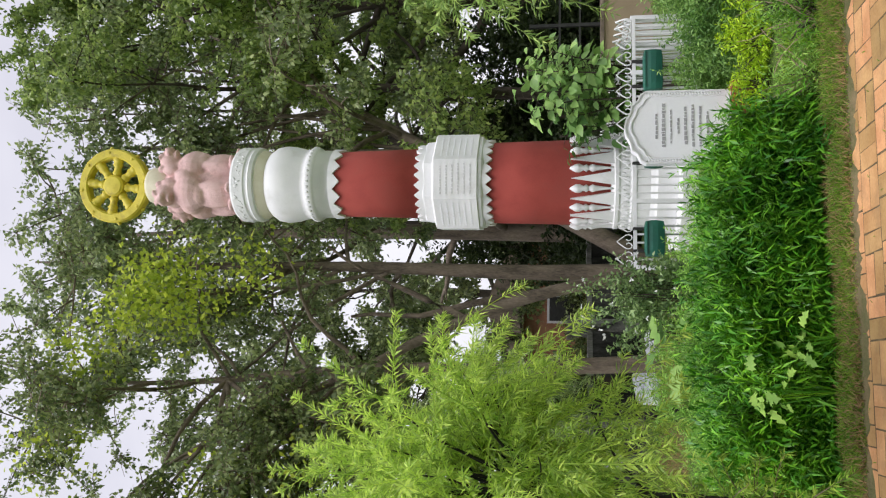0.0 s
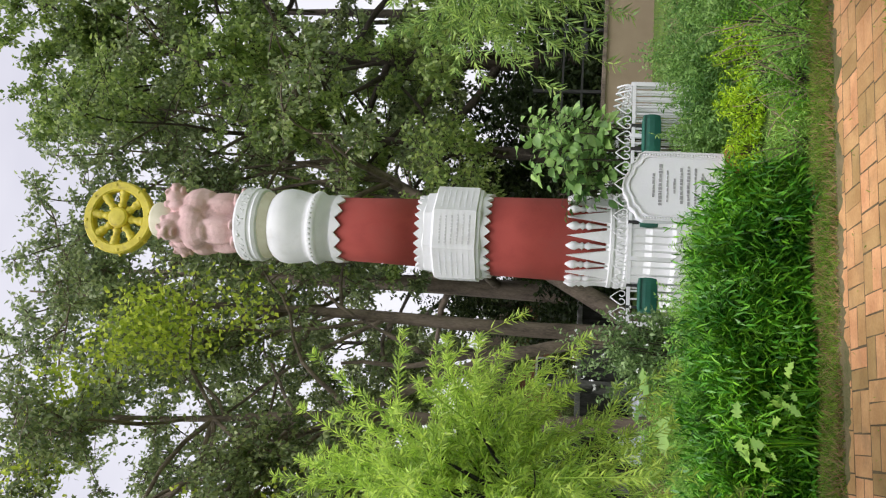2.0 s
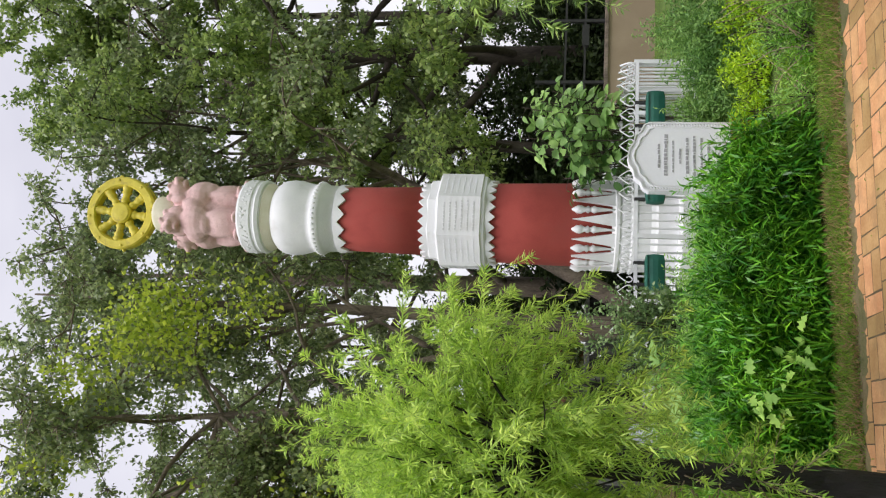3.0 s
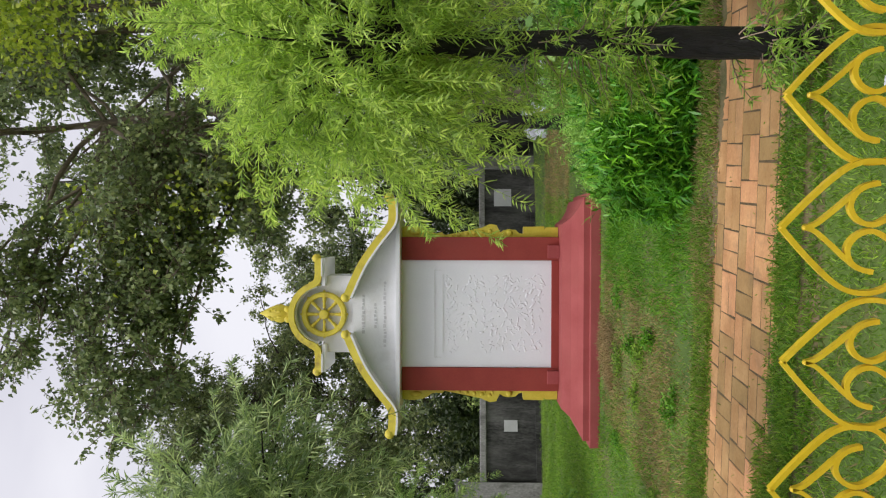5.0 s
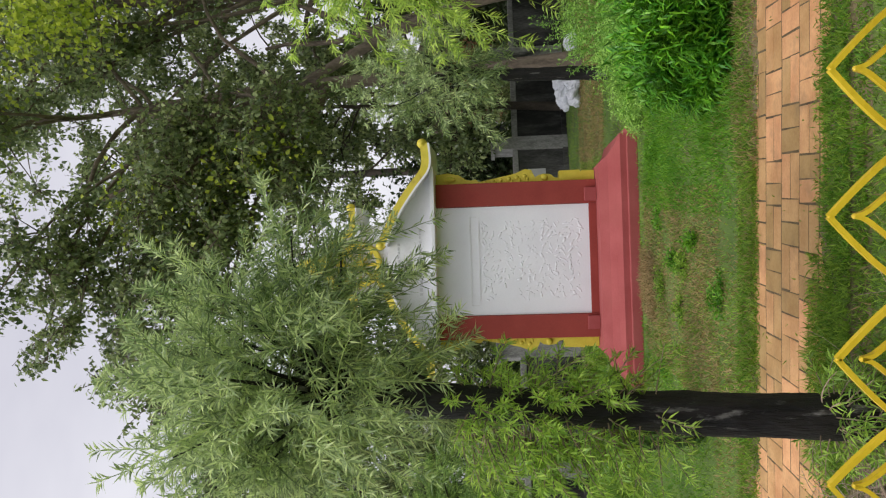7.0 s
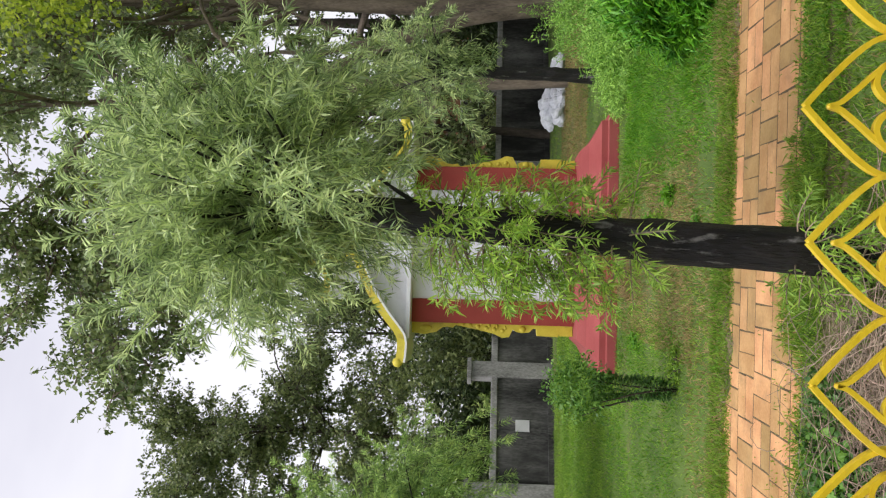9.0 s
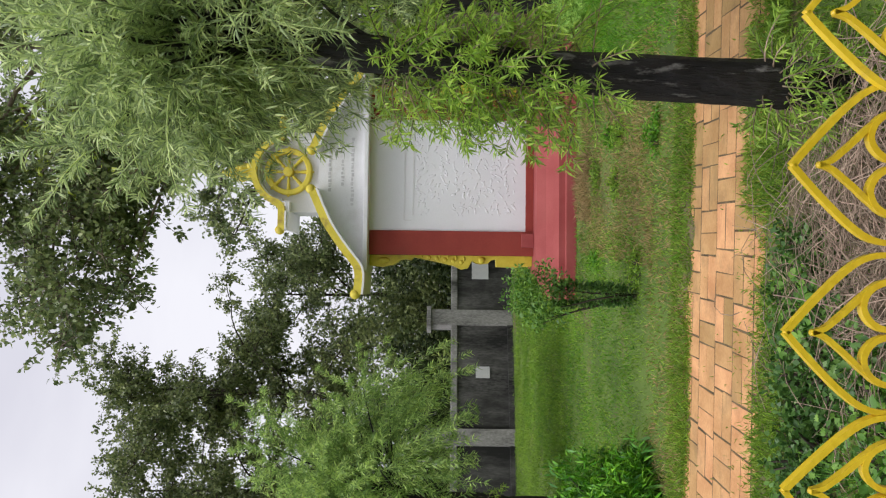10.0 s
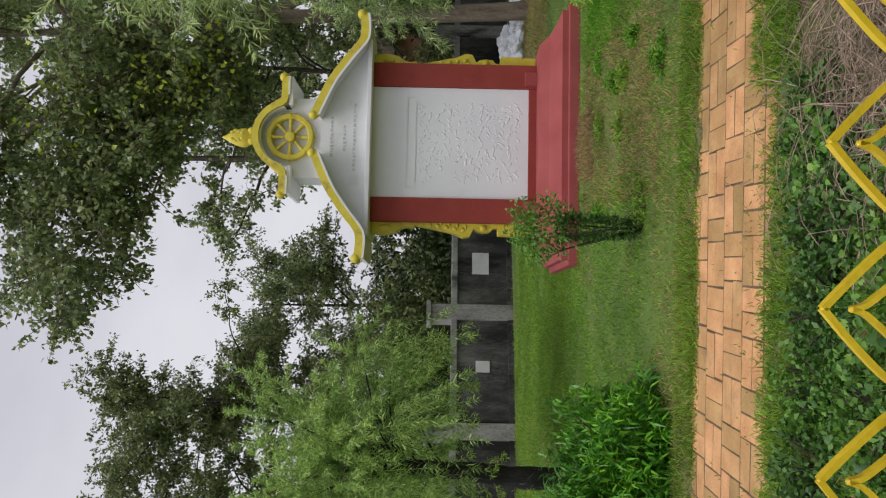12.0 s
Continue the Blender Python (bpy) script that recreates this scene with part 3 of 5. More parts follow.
for z, w in ((2.43, 0.2), (2.3, 0.14), (2.2, 0.34)):
    x = -w
    while x < w:
        dx = rng.uniform(0.015, 0.04)
        box(bm, x, x + dx, -0.1635, -0.1605, z - rng.uniform(0.006, 0.02), z + rng.uniform(0.006, 0.016))
        x += dx + rng.uniform(0.008, 0.016)
tagged(part("gable_script", bm, M_INK, board, "faint grey illegible script"), kind="stuff")

# ---------------------------------------------------------------- the tall pillar
PX, PY = 2.37, 10.3
pillar = thing("memorial_pillar", pose(PX, PY, 0, 0, 0, -8), "tall red and white pillar with lion capital and yellow wheel", "monument")
part("step", lathe([(0.95, 0), (0.95, 0.16), (0.92, 0.18)], 8, phase=math.pi / 8), M_WHITE, pillar)
part("pedestal", lathe([(0.66, 0.18), (0.66, 0.42), (0.63, 0.45), (0.6, 0.5), (0.6, 0.66), (0.62, 0.68), (0.62, 0.72), (0.6, 0.74), (0.595, 0.86), (0.61, 0.88), (0.61, 0.92), (0.585, 0.94), (0.57, 0.97)], 32), M_WHITE, pillar)
bm = bmesh.new()
for k in range(36):
    a = 2 * math.pi * k / 36
    ball(bm, (0.6 * math.cos(a), 0.6 * math.sin(a), 0.8), 0.05, 8, (0.3, 0.3, 0.9))
    ball(bm, (0.6 * math.cos(a + 0.087), 0.6 * math.sin(a + 0.087), 0.77 + 0.05 * (k % 2)), 0.025, 6, (0.5, 0.5, 0.8))
tagged(part("carving", bm, M_WHITE, pillar, smooth=True), kind="stuff")
part("lower_shaft", lathe([(0.565, 0.95), (0.556, 1.3), (0.545, 1.9), (0.532, 2.6)], 48), M_RED, pillar, "red painted shaft", smooth=True)
sp = [(-0.088, 0.93), (0.088, 0.93), (0.046, 1.18), (0.0, 1.47), (-0.046, 1.18)]
for k in range(14):
    one = slab(sp, -0.59, -0.55)
    bmesh.ops.rotate(one, verts=one.verts, cent=(0, 0, 0), matrix=Matrix.Rotation(2 * math.pi * k / 14, 3, "Z"))
    part("spearhead", one, M_WHITE, pillar)
for k in range(14):
    a = 2 * math.pi * (k + 0.5) / 14
    bulb = lathe([(0.02, 0.93), (0.014, 1.0), (0.035, 1.16), (0.05, 1.2), (0.03, 1.235), (0.028, 1.25), (0.05, 1.275), (0.03, 1.31), (0.056, 1.36), (0.052, 1.41), (0.01, 1.48)], 10)
    bmesh.ops.translate(bulb, vec=(0.568 * math.sin(a), -0.568 * math.cos(a), 0), verts=bulb.verts)
    part("finial", bulb, M_WHITE, pillar, smooth=True)


def teeth(parent, r, z, h, n, updown):
    """A white ring with a saw-toothed edge that lies on the shaft."""
    bm = bmesh.new()
    pts = 4 * n
    top, bot, tin, bin_ = [], [], [], []
    for k in range(pts):
        a = 2 * math.pi * k / pts
        e = (0.0, 0.52, 1.0, 0.52)[k % 4] * h
        for lst, rr, zz in ((top, r, z), (bot, r - 0.004, z + updown * (0.06 + e)), (tin, r - 0.05, z), (bin_, r - 0.05, z + updown * (0.06 + e))):
            lst.append(bm.verts.new((rr * math.cos(a), rr * math.sin(a), zz)))
    for k in range(pts):
        j = (k + 1) % pts
        bm.faces.new((top[k], top[j], bot[j], bot[k]))
        bm.faces.new((bot[k], bot[j], bin_[j], bin_[k]))
        bm.faces.new((tin[k], tin[j], top[j], top[k]))
    return part("toothed_ring", bm, M_WHITE, parent)


teeth(pillar, 0.575, 2.64, 0.085, 26, -1)
band = part("band", lathe([(0.56, 2.6), (0.6, 2.61), (0.635, 2.64), (0.635, 2.68), (0.665, 2.69), (0.665, 3.27), (0.63, 3.29), (0.57, 3.31), (0.56, 3.42), (0.53, 3.44)], 8, phase=math.pi / 8), M_WHITE, pillar, "octagonal white band with inscribed faces")
rng = np.random.default_rng(8)
for face in range(8):
    bm = bmesh.new()
    for row in range(6):
        z = 3.18 - 0.08 * row
        x = -0.19
        while x < 0.18:
            w = rng.uniform(0.015, 0.05)
            box(bm, x, min(x + w, 0.2), -0.6185, -0.612, z - rng.uniform(0.004, 0.012), z + rng.uniform(0.004, 0.012))
            x += w + rng.uniform(0.008, 0.02)
    bmesh.ops.rotate(bm, verts=bm.verts, cent=(0, 0, 0), matrix=Matrix.Rotation(math.pi / 4 * face, 3, "Z"))
    part("inscription", bm, M_INK if face == 0 else M_PANEL, band, "illegible engraved script")
teeth(pillar, 0.515, 3.42, 0.08, 24, 1)
part("upper_shaft", lathe([(0.472, 3.4), (0.455, 4.0), (0.44, 4.75)], 48), M_RED, pillar, "red painted upper shaft", smooth=True)
teeth(pillar, 0.475, 4.78, 0.1, 14, -1)
part("bell", lathe([(0.46, 4.77), (0.462, 4.95), (0.485, 4.965), (0.505, 5.0), (0.505, 5.05), (0.485, 5.08), (0.47, 5.09), (0.475, 5.14), (0.515, 5.28), (0.528, 5.4), (0.51, 5.5), (0.46, 5.57), (0.42, 5.6)], 40), M_WHITE, pillar, "white bell-shaped capital", smooth=True)
bm = bmesh.new()
for k in range(44):
    a = 2 * math.pi * k / 44
    ball(bm, (0.5 * math.cos(a), 0.5 * math.sin(a), 5.03), 0.024, 6, (0.8, 0.8, 1.0))
tagged(part("bead_ring", bm, M_WHITE, pillar, smooth=True), kind="stuff")
part("neck", lathe([(0.41, 5.595), (0.43, 5.63), (0.47, 5.7), (0.475, 5.74)], 40), M_CREAM, pillar, smooth=True)
bm = lathe([(0.47, 5.73), (0.505, 5.75), (0.52, 5.8), (0.5, 5.83), (0.5, 5.86), (0.515, 5.88), (0.515, 6.04), (0.49, 6.08), (0.4, 6.09)], 48)
abacus = part("abacus", bm, M_WHITE, pillar, "round white abacus with a carved edge")
bm = bmesh.new()
rng = np.random.default_rng(6)
for k in range(90):
    a = 2 * math.pi * (k + rng.uniform(-0.4, 0.4)) / 90
    ball(bm, (0.508 * math.cos(a), 0.508 * math.sin(a), 5.96 + rng.uniform(-0.05, 0.05)), rng.uniform(0.016, 0.034), 6, (0.6, 0.6, 1.2), Matrix.Rotation(a, 4, "Z") @ Matrix.Rotation(rng.uniform(-1, 1), 4, "X"))
tagged(part("carving", bm, M_WHITE, abacus, smooth=True), kind="stuff")

# four lions back to back, one mesh
bm = bmesh.new()
ball(bm, (0, 0, 6.5), 0.3, 20, (1, 1, 1.6))
ball(bm, (0, 0, 6.98), 0.24, 20, (1, 1, 1.2))
for k in range(4):
    r = Matrix.Rotation(math.pi / 2 * k - radians(27), 4, "Z")
    body = [((0, -0.27, 6.72), 0.235, (1.05, 0.8, 0.95)), ((0, -0.3, 6.6), 0.17, (1.0, 0.8, 0.8)), ((0, -0.2, 6.93), 0.19, (0.95, 0.95, 1.1)), ((0, -0.33, 7.06), 0.14, (1.0, 1.0, 1.05)),
            ((0, -0.25, 6.36), 0.19, (1.05, 0.85, 1.35)), ((0, -0.46, 7.06), 0.068, (1.05, 1.0, 0.75)), ((0, -0.505, 7.085), 0.03, (1.3, 0.8, 0.8)), ((0, -0.435, 6.95), 0.055, (1.1, 1.1, 0.5))]
    for s in (-1, 1):
        body += [((s * 0.055, -0.445, 7.135), 0.026, (1, 1, 1)), ((s * 0.06, -0.42, 7.165), 0.038, (1.3, 1.0, 0.6)), ((s * 0.13, -0.28, 7.14), 0.055, (0.8, 0.9, 1.0)), ((s * 0.045, -0.47, 7.04), 0.045, (1, 1, 0.9)),
                 ((s * 0.14, -0.26, 7.0), 0.085, (0.8, 0.9, 1.4)), ((s * 0.2, -0.2, 6.78), 0.13, (0.9, 0.9, 1.2)), ((s * 0.11, -0.31, 6.38), 0.085, (0.85, 0.9, 2.6)), ((s * 0.12, -0.36, 6.13), 0.085, (0.9, 1.2, 0.5))]
    for c, rad, sc in body:
        ball(bm, r @ Vector(c), rad, 14, sc, r)
lions = part("lion_capital", bm, M_LION, pillar, "pinkish carved lions back to back", smooth=True)
mod = lions.modifiers.new("fused", "REMESH")
mod.mode, mod.voxel_size, mod.use_smooth_shade = "VOXEL", 0.016, True
part("wheel_seat", lathe([(0.12, 7.05), (0.2, 7.14), (0.235, 7.24), (0.24, 7.4), (0.225, 7.44), (0.2, 7.46)], 24), M_CREAM, pillar, "stained whitish seat under the wheel", smooth=True)
spoked_wheel(pillar, (0, 0, 7.93), 0.53, 0.17, 8, M_OCHRE, tilt=0.12, slim=1.3)
# the courses above the pedestal and the lions, drawn to the pillar's true heights
for ob in pillar.children:
    kind_of = ob.name.split(".")[0]
    if kind_of in ("toothed_ring", "band", "upper_shaft", "lower_shaft"):
        ob.scale.z, ob.location.z = 0.953, 1.55 * (1 - 0.953)
    if kind_of in ("bell", "bead_ring"):
        ob.scale.z, ob.location.z = 1.096, 4.619 - 4.77 * 1.096
    if kind_of in ("neck", "abacus"):
        ob.scale.z, ob.location.z = 0.953, 0.193
    if kind_of in ("lion_capital", "wheel_seat"):
        ob.scale = (1.08, 1.08, 1.04 if kind_of == "lion_capital" else 1.012)
        ob.location.z = 5.98 - 6.09 * ob.scale.z

# ---------------------------------------------------------------- white railing, green boxes and plaque before the pillar
wf = thing("white_fence", pose(0, 8.0, 0), "white painted iron fence with heart-shaped crests round the pillar", "fence")


def fence_run(parent, m, length):
    for z in (0.22, 0.82):
        r = part("rail", one_box(0, length, -0.015, 0.015, z, z + 0.035), M_WHITE, parent)
        r.matrix_local = m
    n = round(length / 0.085)
    for k in range(n + 1):
        x = length * k / n
        if k % 8 == 0:
            p = part("post", one_box(x - 0.022, x + 0.022, -0.022, 0.022, 0.0, 0.87, bevel=0.004), M_WHITE, parent)
        else:
            p = part("bar", one_box(x - 0.009, x + 0.009, -0.009, 0.009, 0.24, 0.83), M_WHITE, parent)
        p.matrix_local = m
    heart = None
    n = round(length / 0.17)
    for k in range(n):
        x = length * (k + 0.5) / n
        if heart is None:
            hb = bmesh.new()
            for s in (1, -1):
                strip([(s * u, w) for u, w in smooth_line([(0, 0.16), (0.04, 0.11), (0.07, 0.06), (0.06, 0.02), (0.03, 0.015), (0.012, 0.045), (0.025, 0.07)], 4)], 0.009, -0.008, 0.008, hb)
            heart = part("heart_crest", hb, M_WHITE, parent)
            heart.matrix_local = m @ pose(x, 0, 0.855)
        else:
            c = heart.copy()
            scene.collection.objects.link(c)
            c.matrix_local = m @ pose(x, 0, 0.855)


fence_run(wf, pose(0.95, 0, 0), 2.6)
fence_run(wf, pose(3.57, 0.03, 0, 0, 0, 90), 4.2)

for x0, x1 in ((1.04, 1.41), (1.93, 2.3), (2.72, 3.16)):
    gb = thing("green_box", pose((x0 + x1) / 2, 7.9, 0.56), "dark green rounded box hooked on the white fence", "box", group="green boxes on the fence")
    h = (x1 - x0) / 2
    part("body", one_box(-h, h, -0.07, 0.07, 0, 0.2, bevel=0.075), M_BIN, gb)
    for s in (-1, 1):
        part("hook", one_box(s * h * 0.6 - 0.012, s * h * 0.6 + 0.012, 0.05, 0.11, 0.19, 0.3), M_IRON, gb)
    part("rim", one_box(-h * 0.86, h * 0.86, -0.073, 0.073, 0.17, 0.185, bevel=0.004), M_BIN, gb)

plaque = thing("stone_plaque", pose(1.93, 6.6, 0), "white marble plaque with scalloped top on a red block", "plaque")
part("base_block", one_box(-0.36, 0.36, -0.13, 0.13, 0, 0.19, bevel=0.008), M_RED, plaque, "red painted block")
half = [(0.0, 1.035), (0.06, 1.025), (0.12, 0.99), (0.19, 0.975), (0.225, 0.93), (0.28, 0.905), (0.305, 0.86), (0.305, 0.19)]
outline = half + [(-x, z) for x, z in half[::-1][:-1]]
part("slab", slab(outline, -0.05, 0.05), M_PANEL, plaque)
inner = [(x * 0.86, 0.19 + (z - 0.19) * 0.93 + 0.012) for x, z in outline]
rimbm = strip(outline + [outline[0]], 0.012, -0.062, -0.051)
part("outer_moulding", rimbm, M_WHITE, plaque)
part("inner_moulding", strip(inner + [inner[0]], 0.009, -0.06, -0.0512), M_WHITE, plaque)
bm = bmesh.new()
rng = np.random.default_rng(2)
for z in np.linspace(0.27, 0.86, 26):
    for s in (-1, 1):
        ball(bm, (s * 0.284, -0.051, z), 0.011, 6, (1, 0.5, 1))
tagged(part("beading", bm, M_WHITE, plaque, smooth=True), kind="stuff")
rng = np.random.default_rng(21)
for row, (w, thick) in enumerate(((0.1, 0.012), (0.17, 0.02), (0.14, 0.008), (0.06, 0.012), (0.15, 0.016), (0.17, 0.014), (0.17, 0.012), (0.12, 0.012))):
    bm = bmesh.new()
    z = 0.78 - row * 0.058
    x = -w
    while x < w:
        dx = rng.uniform(0.012, 0.04)
        box(bm, x, x + dx, -0.0535, -0.0505, z - thick * rng.uniform(0.5, 0.9), z + thick * rng.uniform(0.5, 0.9))
        x += dx + rng.uniform(0.004, 0.009)
    part("inscription_line", bm, M_INK_DARK, plaque, "grey illegible engraved line")

# ---------------------------------------------------------------- trees
def limb(rng, a, b, sag=0.0, wiggle=0.06, n=7):
    """A bent line from a to b."""
    a, b = np.asarray(a, float), np.asarray(b, float)
    t = np.linspace(0, 1, n)[:, None]
    p = a + (b - a) * t
    size = np.linalg.norm(b - a)
    p[1:-1] += rng.normal(size=(n - 2, 3)) * wiggle * size * 0.5
    for again in range(2):
        p[1:-1] = (p[:-2] + 2 * p[1:-1] + p[2:]) / 4
    p[:, 2] += (sag * size * 4 * t * (1 - t))[:, 0]
    return p


def plumes(rng, starts, dirs, lengths, fall, leaf, wid, gap, soup, wood):
    """Leafy shoots: each a thin bent stem set in a spiral with narrow leaves that open into a star at the tip."""
    lp, ld, ll = [], [], []
    for s, d, size, f in zip(starts, dirs, lengths, fall):
        d = d / (np.linalg.norm(d) + 1e-9)
        t = np.linspace(0, 1, 7)[:, None]
        p = s + d * size * t + np.array([0, 0, -1.0]) * f * size * t**2
        wood.tube(p, np.linspace(0.0034, 0.0012, 7), 3)
        m = max(8, int(size / gap))
        u = np.sort(np.concatenate([rng.uniform(0.14, 1, m - m // 4), rng.uniform(0.9, 1, m // 4)])) * 6
        i = np.minimum(u.astype(int), 5)
        q = p[i] + (p[i + 1] - p[i]) * (u - i)[:, None]
        ax = p[i + 1] - p[i]
        ax /= np.linalg.norm(ax, axis=1, keepdims=True) + 1e-9
        ref = np.array([0.3, 0.2, 1.0]) if abs(d[2]) < 0.8 else np.array([1.0, 0.2, 0.1])
        e1 = np.cross(ax, ref)
        e1 /= np.linalg.norm(e1, axis=1, keepdims=True) + 1e-9
        e2 = np.cross(ax, e1)
        ang = 2.4 * np.arange(m) + rng.uniform(0, 6.3) + rng.normal(0, 0.25, m)
        side = e1 * np.cos(ang)[:, None] + e2 * np.sin(ang)[:, None]
        open_by = rng.uniform(0.5, 0.95, (m, 1)) * np.where(u > 5.4, 1.45, 1.0)[:, None]
        lp.append(q)
        ld.append(ax * (1.05 - 0.45 * open_by) + side * open_by + np.array([0, 0, 0.05]))
        ll.append(rng.uniform(0.7, 1.12, m) * leaf * (1.0 - 0.25 * (u / 6) ** 6))
    lens = np.concatenate(ll)
    soup.leaves(np.concatenate(lp), np.concatenate(ld), lens, wid * rng.uniform(0.8, 1.25, len(lens)), rng, 0.5, 0.14)


def willow(x, y, height, base_r, crown_r, crown_low, lean, seed, leaf_mat, label, leaf=0.07, wid=0.0085, boughs=44, fan=13, long=0.3, droop=0.5, bark=M_BARK_DARK, tufts=0, shift=0.0, gap=0.0075, curve=0.0, group="slender willow-like trees"):
    """A small slender tree: a dark trunk, boughs that fork towards an egg-shaped crown, and a fan of leafy shoots on each bough's end."""
    rng = np.random.default_rng(seed)
    root = thing("tree", pose(x, y, 0), label, "tree", group=group)
    wood = Soup()
    fork = crown_low + 0.28 * (height - crown_low)
    top = np.array([lean[0], lean[1], fork])
    trunk = limb(rng, (0, 0, -0.05), top, 0, 0.012, 14)
    bow = np.linspace(0, 1, 14)
    trunk[:, 0] += 0.25 * lean[0] * (bow**2 - bow) * 2 + curve * np.sin(np.pi * bow)
    rad = base_r * np.linspace(1.0, 0.62, 14) * (1 + 0.05 * rng.normal(size=14))
    rad[0] *= 1.35
    fine_t, old_t = np.linspace(0, 13, 70), np.arange(14)
    bark_line = np.stack([np.interp(fine_t, old_t, trunk[:, c]) for c in range(3)], 1)
    ridges = rng.normal(0, 0.05, (1, 22)) + rng.normal(0, 0.035, (70, 22))
    ridges[1:-1] = (ridges[:-2] + ridges[1:-1] + ridges[2:]) / 3
    wood.tube(bark_line, np.interp(fine_t, old_t, rad), 22, ridges)
    centre = np.array([lean[0] + shift, lean[1], (crown_low + height) / 2])
    half_h = (height - crown_low) / 2
    starts, dirs, lengths, fall = [], [], [], []
    for k in range(boughs):
        # bough ends spread evenly over the crown's inside
        h = 1 - 2 * (k + 0.5) / boughs
        a = 2.4 * k + rng.uniform(-0.35, 0.35)
        r = math.sqrt(1 - h * h)
        depth = rng.uniform(0.16, 0.8)
        widen = 1.0 - 0.18 * h
        end = centre + np.array([np.cos(a) * r * crown_r * widen, np.sin(a) * r * crown_r * widen, h * half_h]) * depth
        f = np.clip((end[2] - crown_low * 0.8) / (fork - crown_low * 0.8), 0.35, 1.0)
        start = trunk[int(f * 13)]
        ln = limb(rng, start, end, 0.06, 0.07, 8)
        wood.tube(ln, base_r * np.linspace(0.14, 0.03, 8), 6)
        out = end - centre
        out = out / (np.linalg.norm(out) + 0.03)
        for m in range(fan):
            s = ln[rng.integers(4, 8)] + rng.normal(size=3) * 0.03
            v = out * 0.8 + rng.normal(size=3) * 0.5 + np.array([0, 0, 0.45 + 0.45 * h])
            v /= np.linalg.norm(v) + 1e-9
            size = long * rng.uniform(0.6, 1.25)
            f = droop * rng.uniform(0.1, 1.0) * (1.0 - 0.6 * h)
            tip = s + v * size - np.array([0, 0, f * size])
            if np.hypot(*(tip[:2] - centre[:2])) > crown_r * 1.15 or tip[2] < crown_low * 0.9:
                continue
            starts.append(s)
            dirs.append(v)
            lengths.append(size)
            fall.append(f)
    crown = Soup()
    plumes(rng, starts, dirs, lengths, fall, leaf, wid, gap, crown, crown)
    wood.make("trunk", bark, root, "dark wet bark", smooth=True)
    if tufts:
        starts, dirs, lengths = [], [], []
        for k in range(tufts):
            low = k % 3 == 0
            z = rng.uniform(0.06, 0.38) if low else rng.uniform(crown_low * 0.64, crown_low * 1.0)
            base = trunk[min(int(z / fork * 13), 13)]
            for j in range(4):
                a = rng.uniform(0, 2 * np.pi)
                v = np.array([np.cos(a) - (0.0 if low else 0.45), np.sin(a) - 0.35, rng.uniform(-0.5, 0.6)])
                starts.append(base + v * base_r * 0.75 + [0, 0, rng.uniform(-0.04, 0.04)])
                dirs.append(v)
                lengths.append(rng.uniform(0.08, 0.18) if low else rng.uniform(0.08, 0.24))
        young, sprig = Soup(), Soup()
        plumes(rng, starts, dirs, lengths, rng.uniform(0.0, 0.45, len(starts)), min(leaf, 0.052), wid * 1.05, gap, young, sprig)
        tagged(young.make("trunk_growth", M_SHOOT, root, "fresh yellow-green shoots on the trunk"), kind="stuff")
        tagged(sprig.make("sprig", M_TWIG, root), kind="stuff")
    crown.make("crown", leaf_mat, root, "long narrow leaves")
    return root


willow(-0.6, 3.28, 2.62, 0.066, 0.76, 1.12, (0.02, 0.1), 4, M_WILLOW_A, "small willow-like tree with fresh yellow-green leaves beside the path", leaf=0.056, wid=0.0072, boughs=60, fan=15, long=0.36, droop=0.75, tufts=36, gap=0.0065)
willow(-2.7, 2.95, 2.74, 0.083, 0.72, 1.52, (0.12, 0.0), 9, M_WILLOW_B, "leaning willow-like tree with grey-green leaves and black trunk", leaf=0.06, wid=0.0062, boughs=62, fan=15, long=0.27, droop=0.4, tufts=96, shift=0.03, gap=0.0065)
willow(2.32, 3.3, 2.75, 0.08, 0.92, 1.3, (0.0, 0.05), 14, M_WILLOW_C, "small willow-like tree with hanging green twigs", leaf=0.07, wid=0.009, boughs=50, fan=14, long=0.38, droop=0.9, tufts=6)
willow(-5.95, 8.15, 3.3, 0.12, 1.5, 0.95, (0.1, 0.0), 17, M_WILLOW_C, "bushy willow-like tree with green drooping twigs on the lawn", leaf=0.085, wid=0.0105, boughs=64, fan=14, long=0.62, droop=1.1, tufts=10, gap=0.0085)
willow(-0.55, 9.9, 3.2, 0.09, 0.9, 1.1, (0.05, 0.0), 23, M_WILLOW_B, "slim dark-stemmed tree behind the hedge", leaf=0.11, wid=0.014, boughs=30, fan=9, long=0.4, droop=0.5, gap=0.012)


